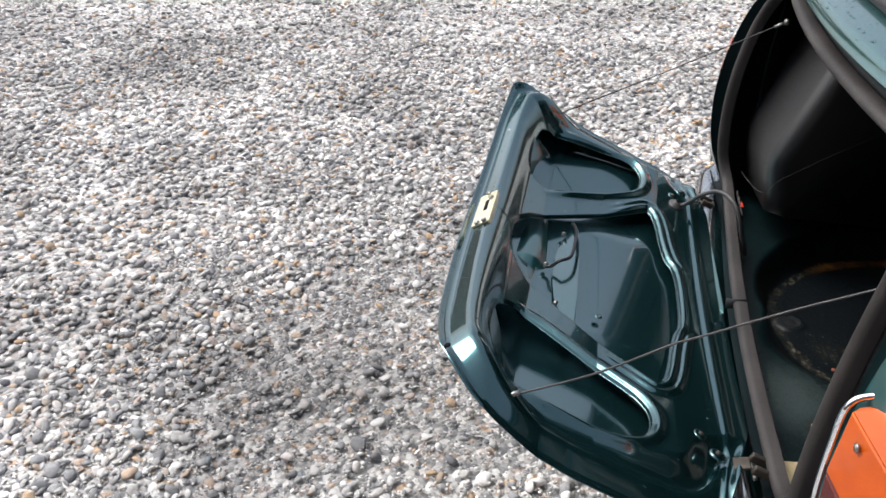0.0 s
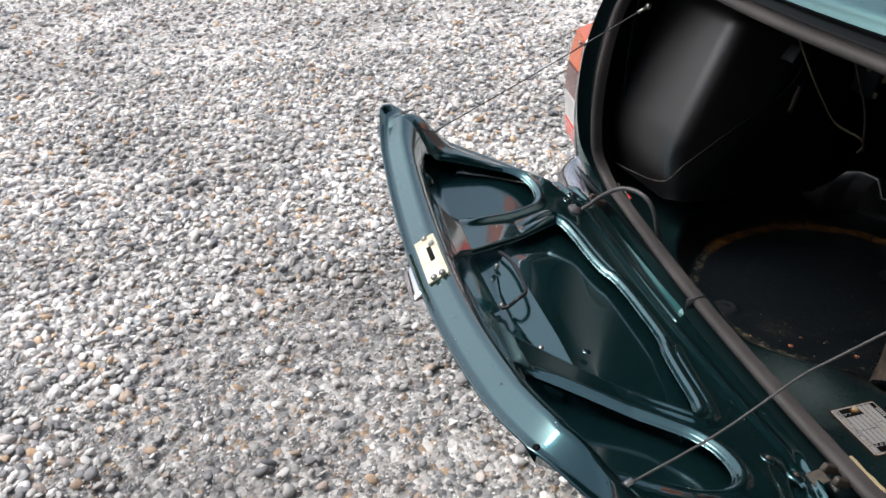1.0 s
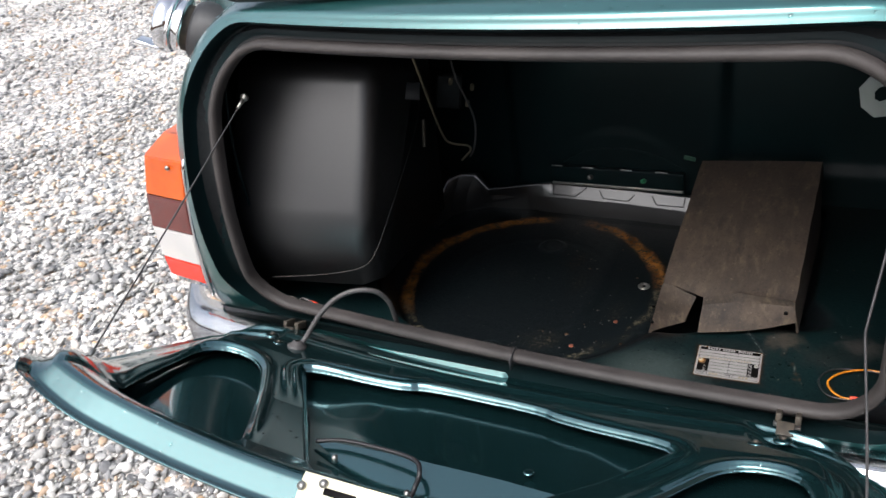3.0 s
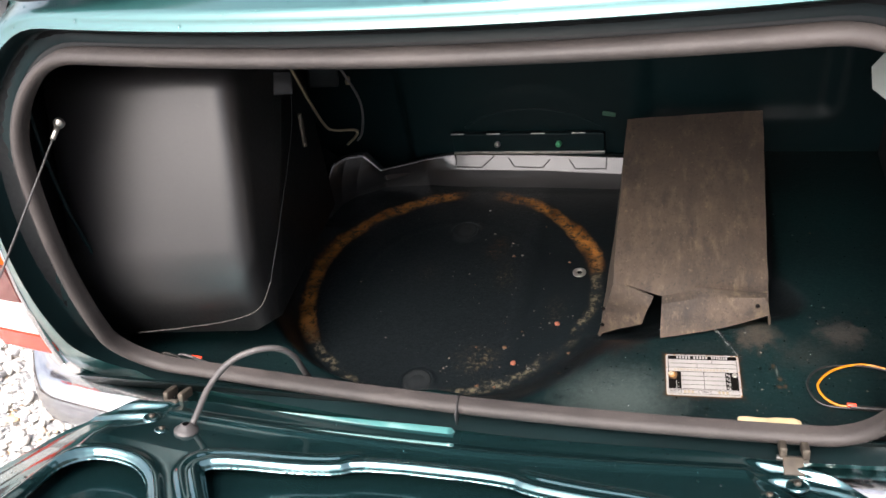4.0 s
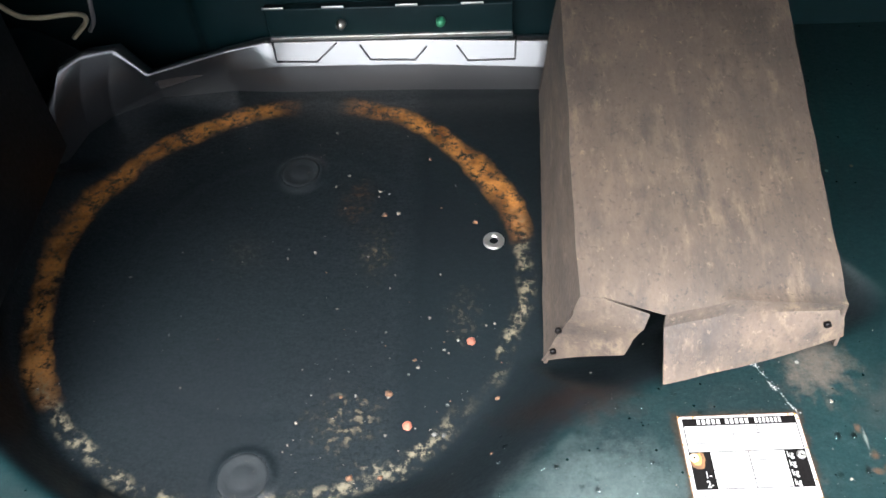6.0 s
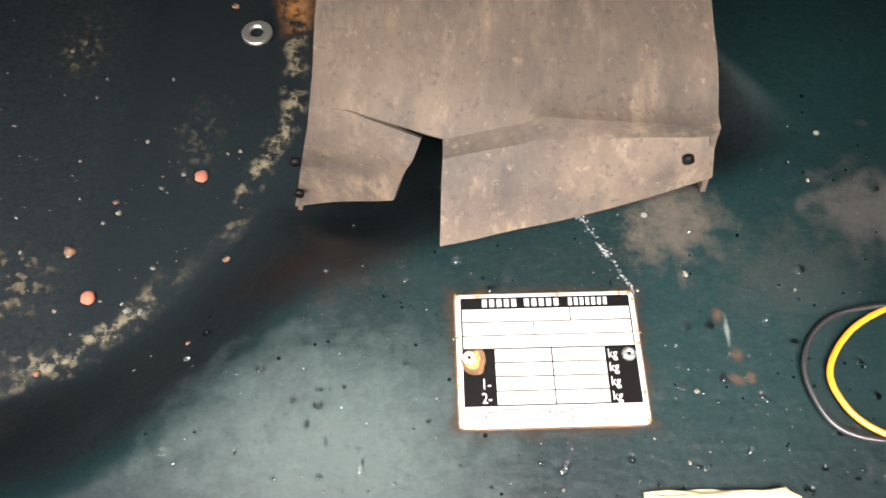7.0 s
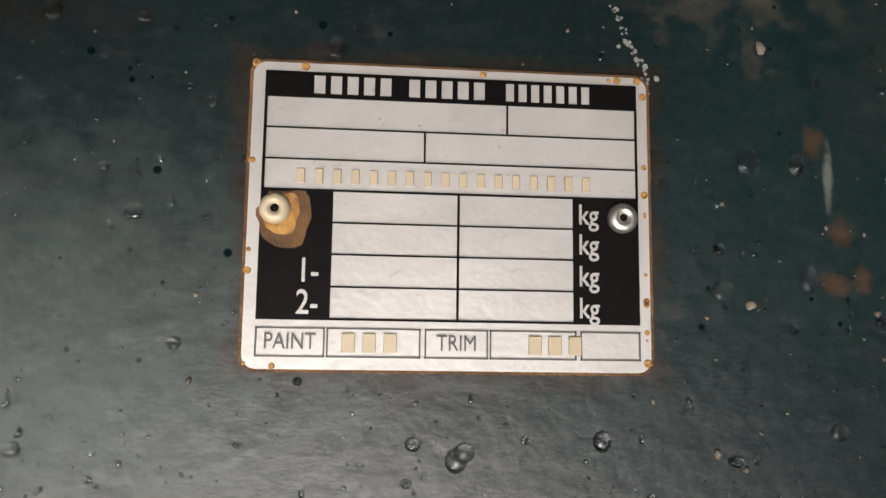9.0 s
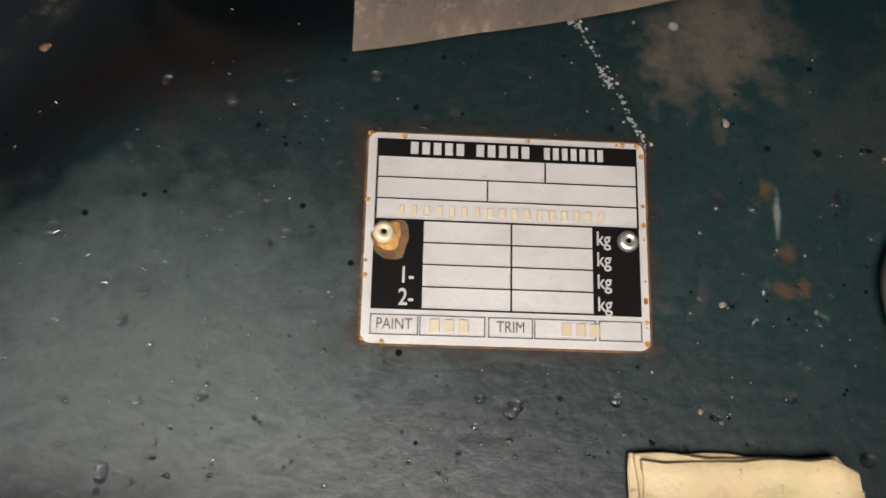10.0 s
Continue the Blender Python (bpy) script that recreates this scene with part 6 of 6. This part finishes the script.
tagged(stuff_mesh("silt_crumbs", [scatter(26, 33, -0.06, 0.12, 0.14, 0.30, 0.0004, 0.0030, 0.06, False), scatter(22, 34, -0.25, 0.12, 0.20, 0.60, 0.0004, 0.0024, 0.06, False)], PALE),
       "pale dried silt crumbs on the wheel well floor", "silt", kind="stuff")
tagged(stuff_mesh("water_drops", [scatter(330, 11, 0.12, 0.56, 0.060, 0.20, 0.0005, 0.0030, 0.35, True), scatter(420, 13, 0.20, 0.48, 0.060, 0.17, 0.0003, 0.0010, 0.4, True), scatter(70, 12, 0.25, 0.56, 0.15, 0.30, 0.0004, 0.0020, 0.35, True)], WATER), "clear water drops on the boot floor", "water", kind="stuff")
for x, y, z in ((0.095, 0.289, 0.3755), (0.039, 0.201, 0.3755)):
    bm = bmesh.new()
    bmesh.ops.create_icosphere(bm, subdivisions=2, radius=0.0045)
    for v in bm.verts:
        v.co *= 1 + 0.3 * noise.noise(v.co * 260)
        v.co.z *= 0.35
    bmesh.ops.transform(bm, matrix=pose(x, y, z + 0.0015), verts=bm.verts)
    tagged(part("paint_flake", bm, material("orange_flake", (0.17, 0.05, 0.026), (0.12, 0.038, 0.02), rough=0.8)), "orange red paint flake in the wheel well", "paint flake")

# a scratch of chipped paint running from the cover towards the plate
bm = bmesh.new()
rng = random.Random(8)
for k in range(110):
    t = rng.random() ** 1.2
    x, y = 0.328 + 0.030 * t + rng.gauss(0, 0.0011), 0.233 - 0.052 * t + rng.gauss(0, 0.0011)
    r = 0.0003 + (0.00048 if t > 0.08 else 0.0020) * rng.random() ** 2
    c = [bm.verts.new((x + r * (0.6 + 0.8 * rng.random()) * math.cos(a), y + r * (0.6 + 0.8 * rng.random()) * math.sin(a), floor_z(x, y) + 0.0004)) for a in (0, 1.1, 2.2, 3.3, 4.4, 5.4)]
    bm.faces.new(c)
part("chipped_scratch", bm, material("chipped_primer", (0.15, 0.155, 0.147), (0.08, 0.088, 0.084), rough=0.8), car, "pale chipped scratch in the floor paint", flat=True)


# rain beads on the paint
def beads(name, ob, count, seed, low, high, keep, label):
    """Small domes of water on a painted panel, one mesh."""
    rng = np.random.default_rng(seed)
    me = ob.data
    faces = [p for p in me.polygons if keep(p.center, p.normal)]
    area = np.array([p.area for p in faces])
    picks = rng.choice(len(faces), count, p=area / area.sum())
    bm = bmesh.new()
    bmesh.ops.create_icosphere(bm, subdivisions=2, radius=1.0)
    base, tri = np.array([v.co[:] for v in bm.verts]), np.array([[v.index for v in f.verts] for f in bm.faces])
    bm.free()
    V, F = [], []
    for k, i in enumerate(picks):
        p = faces[i]
        c = [me.vertices[v].co for v in p.vertices]
        s, t = rng.random(), rng.random()
        at = c[0].lerp(c[1], s).lerp(c[3].lerp(c[2], s), t) if len(c) == 4 else p.center
        q = np.array(p.normal.to_track_quat("Z", "Y").to_matrix())
        r = low + (high - low) * rng.random() ** 3
        V.append((base * (r, r * (0.8 + 0.5 * rng.random()), r * 0.6)) @ q.T + np.array(at))
        F.append(tri + k * len(base))
    return tagged(stuff_mesh(name, [(np.concatenate(V), np.concatenate(F))], WATER), label, "water", kind="stuff")


shell = [o for o in car.children if o.name == "body_shell"][0]
beads("rain_beads", lid, 700, 21, 0.0005, 0.0020, lambda c, n: abs(n.z) > 0.5, "clear rain beads on the open boot lid")
beads("rain_beads", shell, 900, 22, 0.0006, 0.0024, lambda c, n: c.z > 0.93 and c.y < 0.35 and abs(n.z) > 0.1, "clear rain beads on the body above the boot")
